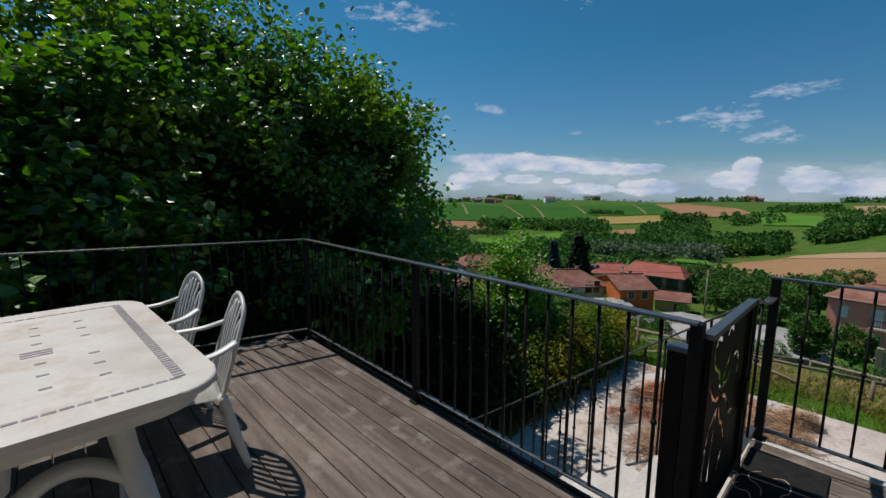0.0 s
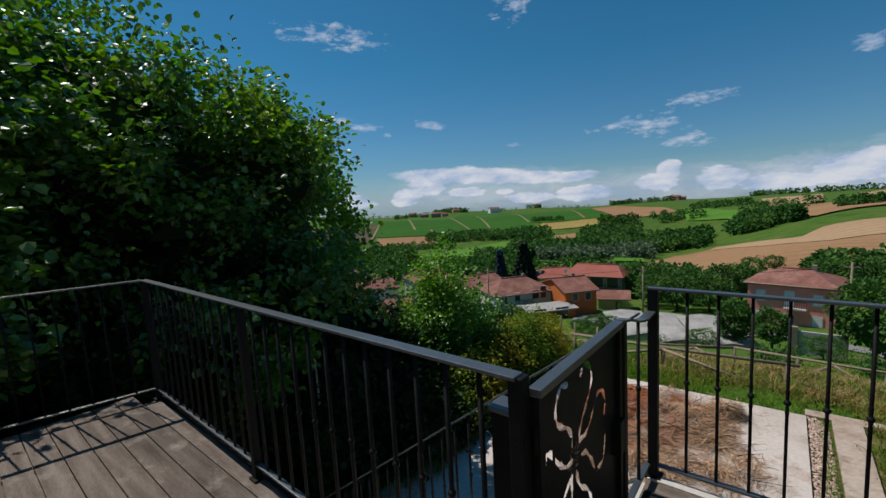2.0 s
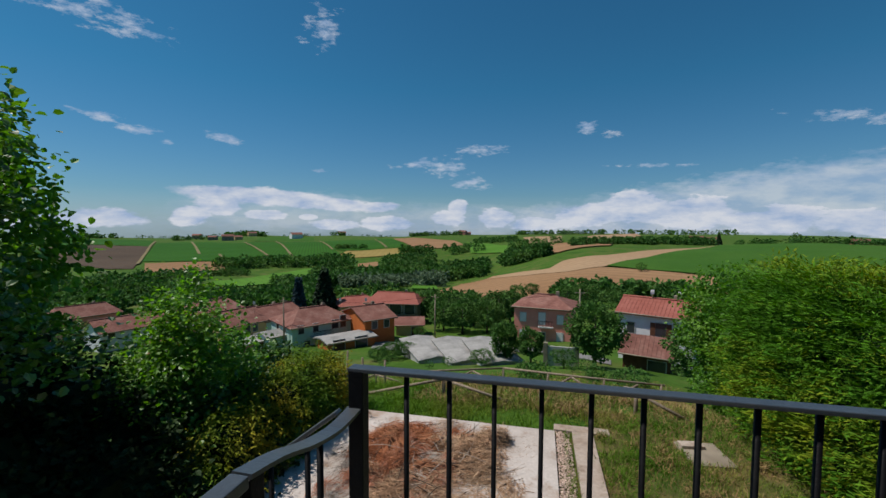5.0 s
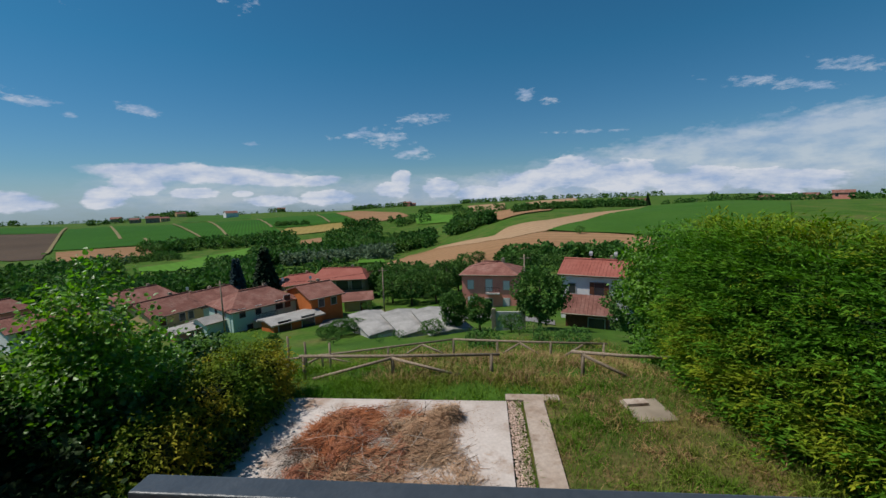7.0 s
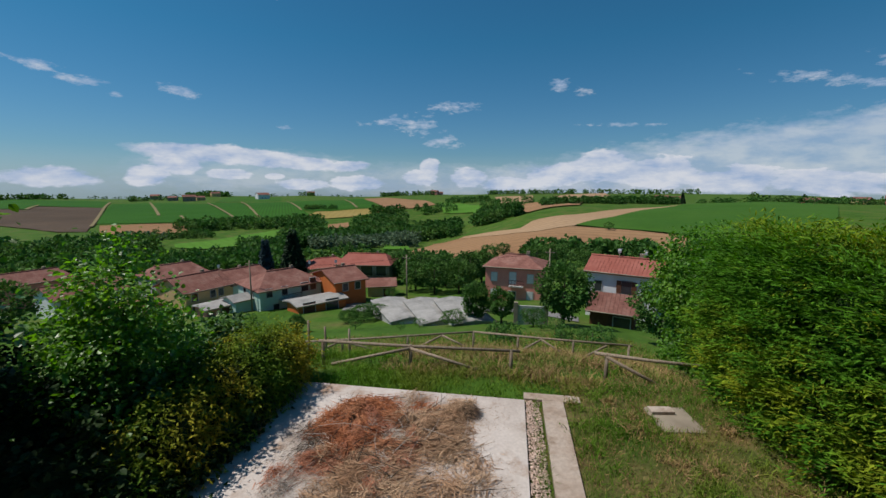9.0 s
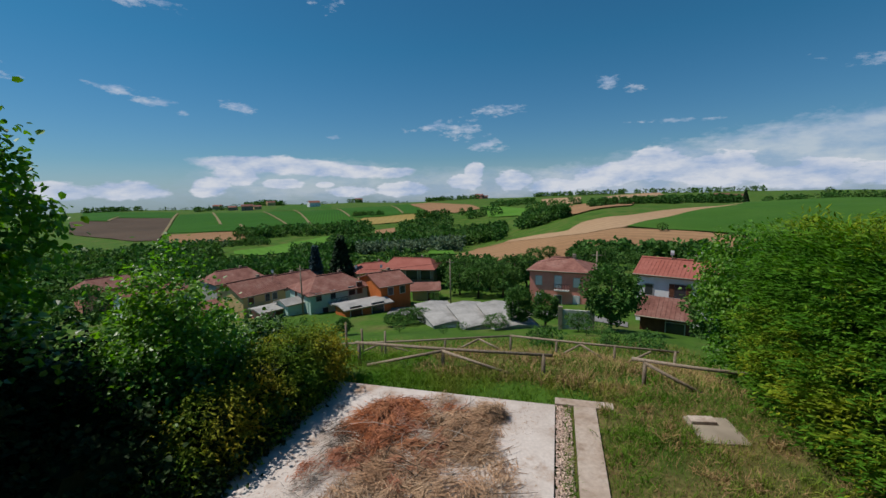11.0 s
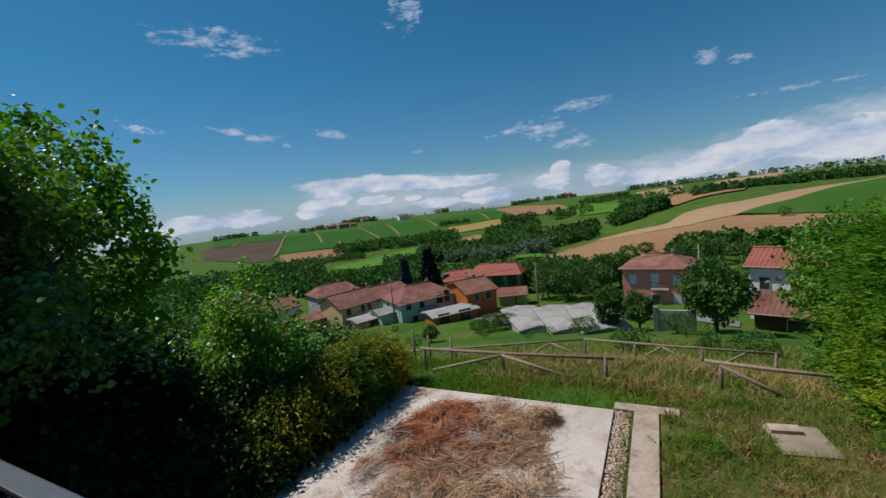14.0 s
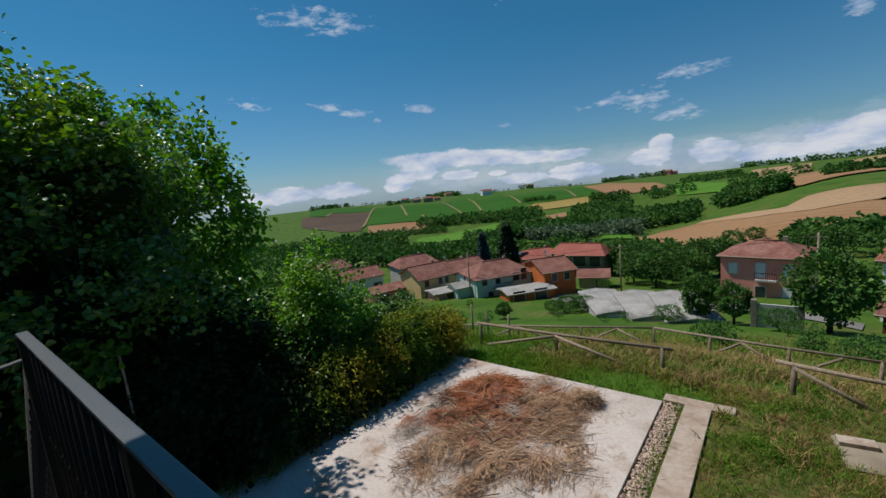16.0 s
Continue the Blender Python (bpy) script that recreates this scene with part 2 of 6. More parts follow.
M_LEAF_GOLD = material("golden_shrub_leaf", [(0.05, 0.135, 0.014), (0.14, 0.19, 0.018), (0.38, 0.27, 0.022)], 0.8, 0.6, vary=0.4, island=True, through_light=0.2)
M_HEDGE = material("hedge_leaf", [(0.025, 0.07, 0.014), (0.06, 0.13, 0.02), (0.11, 0.19, 0.035)], 0.9, 0.42, vary=0.4, island=True, through_light=0.2)
M_CYPRESS = material("cypress_spray", [(0.032, 0.115, 0.009), (0.08, 0.19, 0.014), (0.28, 0.275, 0.02)], 0.6, 0.7, vary=0.5, island=True, through_light=0.26)
M_CONIFER = material("dark_conifer_needles", [(0.014, 0.032, 0.016), (0.03, 0.055, 0.025)], 1.0, 0.6, vary=0.4, island=True)
M_BLUECON = material("blue_conifer_needles", [(0.03, 0.055, 0.06), (0.05, 0.085, 0.09)], 1.0, 0.6, vary=0.4, island=True)
M_BARK = material("bark", [(0.045, 0.035, 0.028), (0.10, 0.08, 0.062)], 6, 0.9, bump=0.7, bump_scale=18, stretch=(3, 3, 0.6))
M_FARLEAF = material("distant_leaf", [(0.024, 0.075, 0.018), (0.058, 0.135, 0.030), (0.115, 0.185, 0.048)], 0.06, 0.7, vary=0.45, island=True, through_light=0.18)
M_FARSILVER = material("silvery_leaf", [(0.09, 0.14, 0.08), (0.15, 0.20, 0.12)], 0.12, 0.7, vary=0.35, island=True, through_light=0.2)
M_STRAW = material("dry_clippings", [(0.24, 0.13, 0.075), (0.38, 0.235, 0.145), (0.50, 0.35, 0.23)], 1.2, 0.85, vary=0.45, island=True)
M_REDTWIG = material("rusty_clippings", [(0.24, 0.085, 0.05), (0.40, 0.165, 0.10), (0.48, 0.24, 0.15)], 2.0, 0.85, vary=0.4, island=True)
M_GREYTWIG = material("grey_twig", [(0.26, 0.20, 0.16), (0.40, 0.34, 0.29), (0.55, 0.49, 0.44)], 2.0, 0.85, vary=0.4, island=True)
M_RUST = material("rusty_clippings", [(0.22, 0.07, 0.03), (0.36, 0.135, 0.065), (0.42, 0.20, 0.11)], 1.5, 0.85, vary=0.45, island=True)
M_GRASS = material("grass_blade", [(0.055, 0.15, 0.011), (0.11, 0.195, 0.02), (0.20, 0.195, 0.042)], 0.5, 0.6, vary=0.45, island=True, through_light=0.24)
M_DRYGRASS = material("dry_grass_blade", [(0.24, 0.16, 0.065), (0.33, 0.215, 0.105), (0.15, 0.17, 0.035)], 0.6, 0.7, vary=0.4, island=True, through_light=0.12)
M_GROUND = material("meadow_ground", [(0.035, 0.080, 0.010), (0.055, 0.115, 0.014), (0.11, 0.115, 0.034)], 0.13, 0.9, fine=0.34, fine_scale=1.6, bump=0.4, bump_scale=3)
M_SOIL = material("dry_lawn_soil", [(0.045, 0.080, 0.013), (0.085, 0.088, 0.026), (0.20, 0.125, 0.062)], 1.0, 0.95, fine=0.4, fine_scale=9, bump=0.7, bump_scale=12)
M_DIRTY = material("dirty_concrete", [(0.27, 0.195, 0.145), (0.38, 0.30, 0.245), (0.45, 0.375, 0.32)], 1.6, 0.9, bump=0.4, bump_scale=16, fine=0.2, fine_scale=14, stain=((0.20, 0.13, 0.085), 2.4, 0.52, 0.70))
M_PEBBLE = material("pebble", [(0.30, 0.19, 0.14), (0.54, 0.41, 0.34), (0.40, 0.26, 0.19)], 6, 0.8, vary=0.35, island=True)
M_ROOF = material("red_clay_tiles", [(0.15, 0.066, 0.052), (0.215, 0.098, 0.078), (0.27, 0.15, 0.122)], 0.7, 0.85, fine=0.28, fine_scale=3, vary=0.14, bump=0.5, bump_scale=4)
M_ROOF_NEW = material("bright_clay_tiles", [(0.27, 0.085, 0.064), (0.34, 0.125, 0.098)], 0.5, 0.85, fine=0.18, fine_scale=3, bump=0.4, bump_scale=4)
M_GREYROOF = material("fibre_cement_sheet", [(0.20, 0.19, 0.178), (0.30, 0.285, 0.27), (0.37, 0.35, 0.33)], 0.5, 0.85, fine=0.16, fine_scale=4)
M_ORANGE = material("orange_render", [(0.42, 0.115, 0.034), (0.50, 0.15, 0.045)], 0.8, 0.9, fine=0.06, fine_scale=3)
M_TEAL = material("pale_green_render", [(0.36, 0.50, 0.44), (0.44, 0.57, 0.50)], 0.6, 0.9, fine=0.06, fine_scale=3)
M_OCHRE = material("ochre_render", [(0.52, 0.36, 0.17), (0.60, 0.43, 0.22)], 0.6, 0.9, fine=0.06, fine_scale=3)
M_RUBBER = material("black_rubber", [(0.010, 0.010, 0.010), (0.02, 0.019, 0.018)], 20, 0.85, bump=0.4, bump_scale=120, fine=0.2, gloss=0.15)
M_PINK = material("pink_render", [(0.56, 0.20, 0.16), (0.68, 0.28, 0.225)], 0.6, 0.9, fine=0.06, fine_scale=3)
M_WHITE = material("white_render", [(0.62, 0.62, 0.62), (0.74, 0.74, 0.75)], 0.6, 0.9, fine=0.05, fine_scale=3)
M_GREYWALL = material("grey_render", [(0.33, 0.32, 0.30), (0.46, 0.45, 0.43)], 0.6, 0.9, fine=0.1, fine_scale=3)
M_STONE = material("old_stone_wall", [(0.20, 0.16, 0.12), (0.32, 0.27, 0.21)], 0.8, 0.9, fine=0.2, fine_scale=3)
M_PANE = material("window_glass", [(0.02, 0.025, 0.03), (0.04, 0.045, 0.05)], 1, 0.08)
M_SHUTTER = material("brown_shutter", [(0.09, 0.04, 0.025), (0.14, 0.065, 0.04)], 3, 0.7)
M_PALE = material("pale_shutter", [(0.52, 0.52, 0.52), (0.62, 0.62, 0.63)], 3, 0.6)
M_ROAD = material("pale_asphalt", [(0.16, 0.155, 0.15), (0.22, 0.21, 0.20)], 0.3, 0.9, fine=0.1)


def row_field(name, a, b, width, angle, patch=0.02, sharp=0.5):
    """A field of rows: two colours in stripes that wander a little, over broad patches."""
    m = material(name, [a, tuple(0.5 * (p + q) for p, q in zip(a, b)), b], patch, 0.95, fine=0.16, fine_scale=0.6)
    n, l = m.node_tree.nodes, m.node_tree.links
    base = n["Principled BSDF"].inputs["Base Color"].links[0].from_socket
    tc = n.new("ShaderNodeTexCoord")
    mp = n.new("ShaderNodeMapping")
    mp.inputs["Rotation"].default_value = (0, 0, radians(angle))
    l.new(tc.outputs["Object"], mp.inputs["Vector"])
    wv = n.new("ShaderNodeTexWave")
    wv.inputs["Scale"].default_value, wv.inputs["Distortion"].default_value = 0.314 / width, 0.4
    l.new(mp.outputs[0], wv.inputs["Vector"])
    mr = n.new("ShaderNodeMapRange")
    mr.inputs["To Min"].default_value, mr.inputs["To Max"].default_value = 1 - sharp, 1 + sharp * 0.6
    l.new(wv.outputs["Fac"], mr.inputs[0])
    hs = n.new("ShaderNodeHueSaturation")
    l.new(base, hs.inputs["Color"])
    l.new(mr.outputs[0], hs.inputs["Value"])
    l.new(hs.outputs[0], n["Principled BSDF"].inputs["Base Color"])
    return m


M_VINE = row_field("vineyard_rows", (0.024, 0.088, 0.009), (0.036, 0.112, 0.012), 3.2, 60, patch=0.008, sharp=0.16)
M_WHEAT = row_field("ripe_wheat", (0.24, 0.132, 0.066), (0.31, 0.185, 0.098), 6.0, 20, patch=0.012, sharp=0.10)
M_GRAIN = row_field("pale_grain_stubble", (0.31, 0.19, 0.105), (0.37, 0.25, 0.15), 5.0, -35, patch=0.012, sharp=0.08)
M_GOLDEN = row_field("golden_stubble", (0.25, 0.18, 0.05), (0.29, 0.22, 0.075), 6.0, 75, sharp=0.06)
M_PLOUGH = row_field("ploughed_earth", (0.070, 0.050, 0.036), (0.105, 0.074, 0.052), 4.0, -30, sharp=0.15)
M_CROP = row_field("green_crop", (0.034, 0.100, 0.011), (0.055, 0.125, 0.018), 3.0, 10, patch=0.03, sharp=0.12)
M_MEADOW = row_field("fresh_meadow", (0.062, 0.165, 0.018), (0.095, 0.205, 0.028), 5.0, 40, sharp=0.06)
M_TRACK = material("pale_earth_track", [(0.16, 0.14, 0.065), (0.24, 0.19, 0.105)], 0.2, 0.95)


# ---------------------------------------------------------------- building helpers
def part(name, bm, mat, parent=None, label=""):
    me = bpy.data.meshes.new(name)
    bm.to_mesh(me)
    bm.free()
    me.materials.append(mat)
    ob = new(name, me)
    if parent:
        ob.parent = parent
    if label:
        ob["label"] = label
    return ob


def raw(name, verts, faces, mat, parent=None, label="", smooth=False):
    me = bpy.data.meshes.new(name)
    me.from_pydata(verts, [], faces)
    me.materials.append(mat)
    if smooth:
        me.shade_smooth()
    ob = new(name, me)
    if parent:
        ob.parent = parent
    if label:
        ob["label"] = label
    return ob


def thing(name, at=(0, 0, 0), rz=0, label="", category="", group="", kind=""):
    ob = new(name)
    ob.matrix_basis = pose(*at, 0, 0, rz)
    ob.empty_display_size = 0.1
    return tagged(ob, label, category, group, kind)


def box(bm, x0, x1, y0, y1, z0, z1, bevel=0.0):
    vs = bmesh.ops.create_cube(bm, size=1)["verts"]
    for v in vs:
        v.co = Vector(((x0 + x1) / 2 + v.co.x * (x1 - x0), (y0 + y1) / 2 + v.co.y * (y1 - y0), (z0 + z1) / 2 + v.co.z * (z1 - z0)))
    if bevel:
        es = list({e for v in vs for e in v.link_edges})
        bmesh.ops.bevel(bm, geom=es, offset=bevel, segments=2, affect="EDGES", profile=0.6)
    return bm


def boxed(*a, **k):
    return box(bmesh.new(), *a, **k)


def tube(bm, pts, radii, sides=8, flat=1.0, up=(0, 0, 1), cap=True):
    """A swept bar: rings round a line of points; flat squeezes it along the second axis."""
    pts = [Vector(p) for p in pts]
    if isinstance(radii, (int, float)):
        radii = [radii] * len(pts)
    rings = []
    for i, p in enumerate(pts):
        d = (pts[min(i + 1, len(pts) - 1)] - pts[max(i - 1, 0)]).normalized()
        u = Vector(up)
        if abs(d.dot(u)) > 0.97:
            u = Vector((1, 0, 0))
        s = d.cross(u).normalized()
        w = s.cross(d).normalized()
        off = math.pi / sides if sides == 4 else 0
        k = math.sqrt(2) if sides == 4 else 1
        rings.append([bm.verts.new(p + (s * math.cos(2 * math.pi * j / sides + off) + w * math.sin(2 * math.pi * j / sides + off) * flat) * radii[i] * k) for j in range(sides)])
    for a, b in zip(rings, rings[1:]):
        for j in range(sides):
            bm.faces.new((a[j], a[(j + 1) % sides], b[(j + 1) % sides], b[j]))
    if cap:
        bm.faces.new(rings[0][::-1])
        bm.faces.new(rings[-1])
    for fc in bm.faces:
        fc.smooth = sides > 4
    return bm


def curve_points(pts, steps=6):
    """Points along a smooth curve through pts."""
    pts = [Vector(p) for p in pts]
    out = []
    for i in range(len(pts) - 1):
        p0, p1, p2, p3 = pts[max(i - 1, 0)], pts[i], pts[i + 1], pts[min(i + 2, len(pts) - 1)]
        for k in range(steps):
            t = k / steps
            out.append(0.5 * (2 * p1 + (p2 - p0) * t + (2 * p0 - 5 * p1 + 4 * p2 - p3) * t * t + (3 * p1 - p0 - 3 * p2 + p3) * t ** 3))
    return out + [pts[-1]]


rng = np.random.default_rng(7)


def unit(a):
    return a / np.maximum(np.linalg.norm(a, axis=1, keepdims=True), 1e-9)


def leaf_mesh(name, pos, way, size, mat, parent=None, shape="broad", label="", droop=0.3, thin=1.0):
    """One mesh of many leaves: at pos, pointing along way."""
    n = len(pos)
    way = unit(way)
    side = unit(np.cross(way, rng.normal(size=(n, 3)) * 0.55 + np.array([0, 0, 1.0])))
    nor = np.cross(side, way)
    s = np.asarray(size).reshape(-1, 1) * np.ones((n, 1))
    if shape == "broad":
        prof = [(0, 0, 0), (0.30, 0.42, 0.10), (0.72, 0.34, 0.06), (1.0, 0, -droop * 0.5), (0.72, -0.34, 0.06), (0.30, -0.42, 0.10)]
        quads = [(0, 1, 2, 3), (0, 3, 4, 5)]
    elif shape == "spray":
        prof = [(0, 0, 0), (0.35, 0.16, 0.0), (0.5, 0.05, 0.0), (0.7, 0.17, -0.05), (1.0, 0.0, -droop), (0.72, -0.15, -0.05), (0.5, -0.05, 0.0), (0.33, -0.18, 0.0)]
        quads = [(0, 1, 2, 6), (0, 6, 7), (2, 3, 4), (2, 4, 6), (6, 4, 5)]
    elif shape == "frond":
        prof = [(0, 0.03, 0), (0.45, 0.12, 0.03), (1.0, 0, -0.05), (0.45, -0.12, 0.03), (0, -0.03, 0)]
        quads = [(0, 1, 3, 4), (1, 2, 3)]
    else:
        prof = [(0, 0.03 * thin, 0), (0.55, 0.022 * thin, 0.02), (1.0, 0, -droop), (0.55, -0.022 * thin, 0.02), (0, -0.03 * thin, 0)]
        quads = [(0, 1, 3, 4), (1, 2, 3)]
    k = len(prof)
    verts = np.empty((n, k, 3))
    for i, (a, b, c) in enumerate(prof):
        verts[:, i] = pos + s * (a * way + b * side + c * nor)
    faces = []
    base = (np.arange(n) * k)
    cols = [[(base + q).tolist() for q in f] for f in quads]
    for f in cols:
        faces += list(zip(*f))
    return raw(name, verts.reshape(-1, 3).tolist(), faces, mat, parent, label)


def lobes_sprays(lobes, n, lump=0.22, inner=0.62, freq=0.9, bands=0.0):
    """Places and outward ways on the lumpy skin of several ovals, with what lies inside another oval dropped."""
    lobes = np.array(lobes, float)
    area = lobes[:, 3] * lobes[:, 4] + lobes[:, 4] * lobes[:, 5] + lobes[:, 3] * lobes[:, 5]
    pick = rng.choice(len(lobes), n, p=area / area.sum())
    d = unit(rng.normal(size=(n, 3)))
    L = lobes[pick]
    r = rng.uniform(inner, 1.0, n) ** 0.6
    bumps = np.array([noise.noise(Vector(v) * freq * 2.2) + 0.5 * noise.noise(Vector(v) * freq * 5 + Vector((i * 9.0, 0, 0))) for v, i in zip(d, pick)])
    p = L[:, :3] + L[:, 3:] * d * (r * (1 + lump * bumps))[:, None]
    if bands:
        k = np.array([noise.noise(Vector((v[0] * 2.1, v[1] * 2.1, v[2] * 3.8))) + 0.6 * noise.noise(Vector((v[0] * 4.5, v[1] * 4.5, v[2] * 9))) for v in p])
        p = p + d * (bands * k)[:, None]
    keep = np.ones(n, bool)
    for i, l in enumerate(lobes):
        q = np.linalg.norm((p - l[:3]) / l[3:], axis=1)
        keep &= (pick == i) | (q > 0.62)
    return p[keep], unit(d / L[:, 3:])[keep]


def foliage(name, lobes, sprays, per, size, mat, parent, toward=None, spread=0.32, droop=0.35, shape="broad", lump=0.22, inner=0.62, floor_z=None, freq=0.9, bands=0.0, level=1.0, shy=None):
    """Leaves in sprays over the skin of lobes. level: 1 hangs freely, 0 lies flat. shy: the share kept on the side away
    from the sun, thinned so that the dark core shows there as shade.
    """
    p, d = lobes_sprays(lobes, sprays, lump, inner, freq, bands)
    if floor_z is not None:
        k = p[:, 2] > floor_z
        p, d = p[k], d[k]
    if toward is not None:
        k = d @ np.array(toward) > -0.3
        p, d = p[k], d[k]
    if shy is not None:
        k = (d @ np.array((-0.06, 0.51, 0.86)) > -0.05) | (rng.uniform(size=len(p)) < shy)
        p, d = p[k], d[k]
    n = len(p)
    way = unit(d + rng.normal(size=(n, 3)) * 0.35 + np.array([0, 0, -0.12]))
    t = rng.uniform(-0.5, 1.0, (n, per))
    pos = p[:, None] + way[:, None] * (t * spread)[..., None] + rng.normal(size=(n, per, 3)) * spread * 0.3
    if shape == "frond":
        way[:, 2] = way[:, 2] * 0.22 + 0.06
        way = unit(way)
        pos = p[:, None] + way[:, None] * (t * spread)[..., None] + rng.normal(size=(n, per, 3)) * np.array([0.12, 0.12, 0.028])
    lw = way[:, None] * (1.1 if shape == "frond" else 0.55) + rng.normal(size=(n, per, 3)) * (np.array([0.5, 0.5, 0.2]) if shape == "frond" else 0.6) + np.array([0, 0, -droop])
    lw[..., 2] *= level
    s = size * rng.uniform(0.6, 1.25, n * per)
    return leaf_mesh(name, pos.reshape(-1, 3), lw.reshape(-1, 3), s, mat, parent, shape)


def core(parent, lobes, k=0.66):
    """Dense core added inside a shrub, coloured as shade; lets no light through."""
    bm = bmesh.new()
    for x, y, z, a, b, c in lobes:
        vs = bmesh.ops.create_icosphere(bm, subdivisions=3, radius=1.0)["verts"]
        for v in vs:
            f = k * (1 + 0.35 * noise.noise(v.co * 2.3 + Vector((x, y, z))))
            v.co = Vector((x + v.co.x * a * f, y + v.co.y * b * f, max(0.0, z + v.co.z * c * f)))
    part("inner_foliage", bm, M_SHADELEAF, parent, "solid core added to block light, coloured dark as shade")


def tree_wood(parent, height, radius, lobes, limbs=7, lean=(0, 0)):
    """Trunk and limbs in the thing's own space."""
    bm = bmesh.new()
    top = Vector((lean[0], lean[1], height))
    tube(bm, curve_points([(0, 0, -0.1), (0.05, -0.03, height * 0.3), (lean[0] * 0.6 + 0.06, lean[1] * 0.6, height * 0.65), top], 3),
         [radius * (1.25 - 0.11 * i) for i in range(10)], 10)
    part("trunk", bm, M_BARK, parent)
    for i in range(limbs):
        l = lobes[i % len(lobes)]
        a = 2.4 * i
        z0 = height * (0.35 + 0.55 * ((i * 0.37) % 1))
        end = Vector((l[0] + 0.55 * l[3] * math.cos(a), l[1] + 0.55 * l[4] * math.sin(a), l[2] + 0.3 * l[5]))
        start = Vector((lean[0] * z0 / height, lean[1] * z0 / height, z0))
        mid = start.lerp(end, 0.5) + Vector((0, 0, 0.25))
        part("limb", tube(bmesh.new(), curve_points([start, mid, end], 3), [radius * (0.5 - 0.07 * k) for k in range(7)], 6), M_BARK, parent)


# ---------------------------------------------------------------- ground
RADII = (0, 9.5, 11.5, 16, 25, 45, 60, 80, 120, 165, 250, 360, 500, 900, 1200, 1400, 2200, 4700)
MIDDLE = (-3.22, -3.22, -3.55, -5.3, -8.6, -14.2, -17.2, -20, -24, -27, -31, -31, -28.5, -22, -17.5, -24, -45, -60)
RIGHT = (-3.22, -3.22, -3.55, -5.2, -8.2, -13.2, -15.6, -16.6, -16.2, -14.0, -11, -10.5, -14, -15, -12, -14, -45, -60)

# the far ridge: its height in degrees over the level of the eye, by azimuth
CREST_AZ = (-180, -60, -39, -32, -27, -22, -16, -9, -1.6, 5, 10, 17.5, 21, 27, 33, 38, 45, 50, 54, 62, 180)
CREST_EL = (-1.6, -1.5, -1.3, -0.95, -0.85, -0.9, -1.0, -0.98, -1.1, -1.3, -1.22, -1.55, -1.62, -1.42, -1.6, -1.35, -1.66, -1.6, -1.5, -1.6, -1.6)


def ground_z(x, y):
    dx, dy = max(0.0, x - 3.0), y if abs(y) > 0 else 0.0
    r = math.hypot(dx, dy)
    a = math.degrees(math.atan2(y, x - 2.6))
    w = min(1.0, max(0.0, (13.0 - a) / 21.0)) if abs(a) < 120 else 0.0
    w = w * w * (3 - 2 * w)
    z = float(np.interp(r, RADII, MIDDLE)) * (1 - w) + float(np.interp(r, RADII, RIGHT)) * w
    if r > 14:
        amp = min(9.0, (r - 14) * 0.008)
        z += amp * noise.noise(Vector((x * 0.004, y * 0.004, 0.3))) + min(0.8, (r - 14) * 0.01) * noise.noise(Vector((x * 0.03, y * 0.03, 5.1)))
    if a < -20 and abs(a) < 120:
        z += 2.8 * min(1.0, (-a - 20) / 8) * math.exp(-((r - 330) / 110) ** 2)
    if r > 450:
        k = min(1.0, (r - 450) / 600)
        k = k * k * (3 - 2 * k)
        crest = 1.4 + 1080 * math.tan(radians(float(np.interp(a, CREST_AZ, CREST_EL)))) + 2.5 * noise.noise(Vector((x * 0.006, y * 0.006, 8.3)))
        z = z * (1 - k) + k * (crest - max(0.0, r - 1130) * 0.035)
    return z


def build_ground():
    steps = [0.0] + [2.0 * 1.075 ** i for i in range(110)]
    steps = [s for s in steps if s < 4750] + [4750]
    na = 288
    verts = [(3, 0, ground_z(3, 0))]
    for r in steps[1:]:
        for j in range(na):
            a = 2 * math.pi * j / na
            x, y = 3 + r * math.cos(a), r * math.sin(a)
            verts.append((x, y, ground_z(x, y)))
    faces = [(0, 1 + j, 1 + (j + 1) % na) for j in range(na)]
    for i in range(len(steps) - 2):
        b0, b1 = 1 + i * na, 1 + (i + 1) * na
        for j in range(na):
            k = (j + 1) % na
            faces.append((b0 + j, b1 + j, b1 + k, b0 + k))
    return tagged(raw("ground", verts, faces, M_GROUND, smooth=True), "green meadow slope falling to a valley and hills", "ground", kind="structure")


ground = build_ground()


def polar(az_deg, dist):
    return 2.6 + dist * math.cos(radians(az_deg)), -0.5 + dist * math.sin(radians(az_deg))


def field(name, label, mat, near, far, lift=0.25, n=26):
    """A field draped on the ground between its near and its far edge; each edge: pairs of azimuth in degrees and distance, from one end to the other."""
    def along(edge, u):
        k = min(int(u * (len(edge) - 1)), len(edge) - 2)
        return Vector(polar(*edge[k])).lerp(Vector(polar(*edge[k + 1])), u * (len(edge) - 1) - k)
    verts, faces = [], []
    for i in range(n + 1):
        p, q = along(near, i / n), along(far, i / n)
        for j in range(n + 1):
            w = p.lerp(q, j / n)
            verts.append((w.x, w.y, ground_z(w.x, w.y) + lift))
    for i in range(n):
        for j in range(n):
            a = i * (n + 1) + j
            faces.append((a, a + n + 1, a + n + 2, a + 1))
    ob = raw(name, verts, faces, mat, smooth=True)
    return tagged(ob, label, "field", kind="structure")


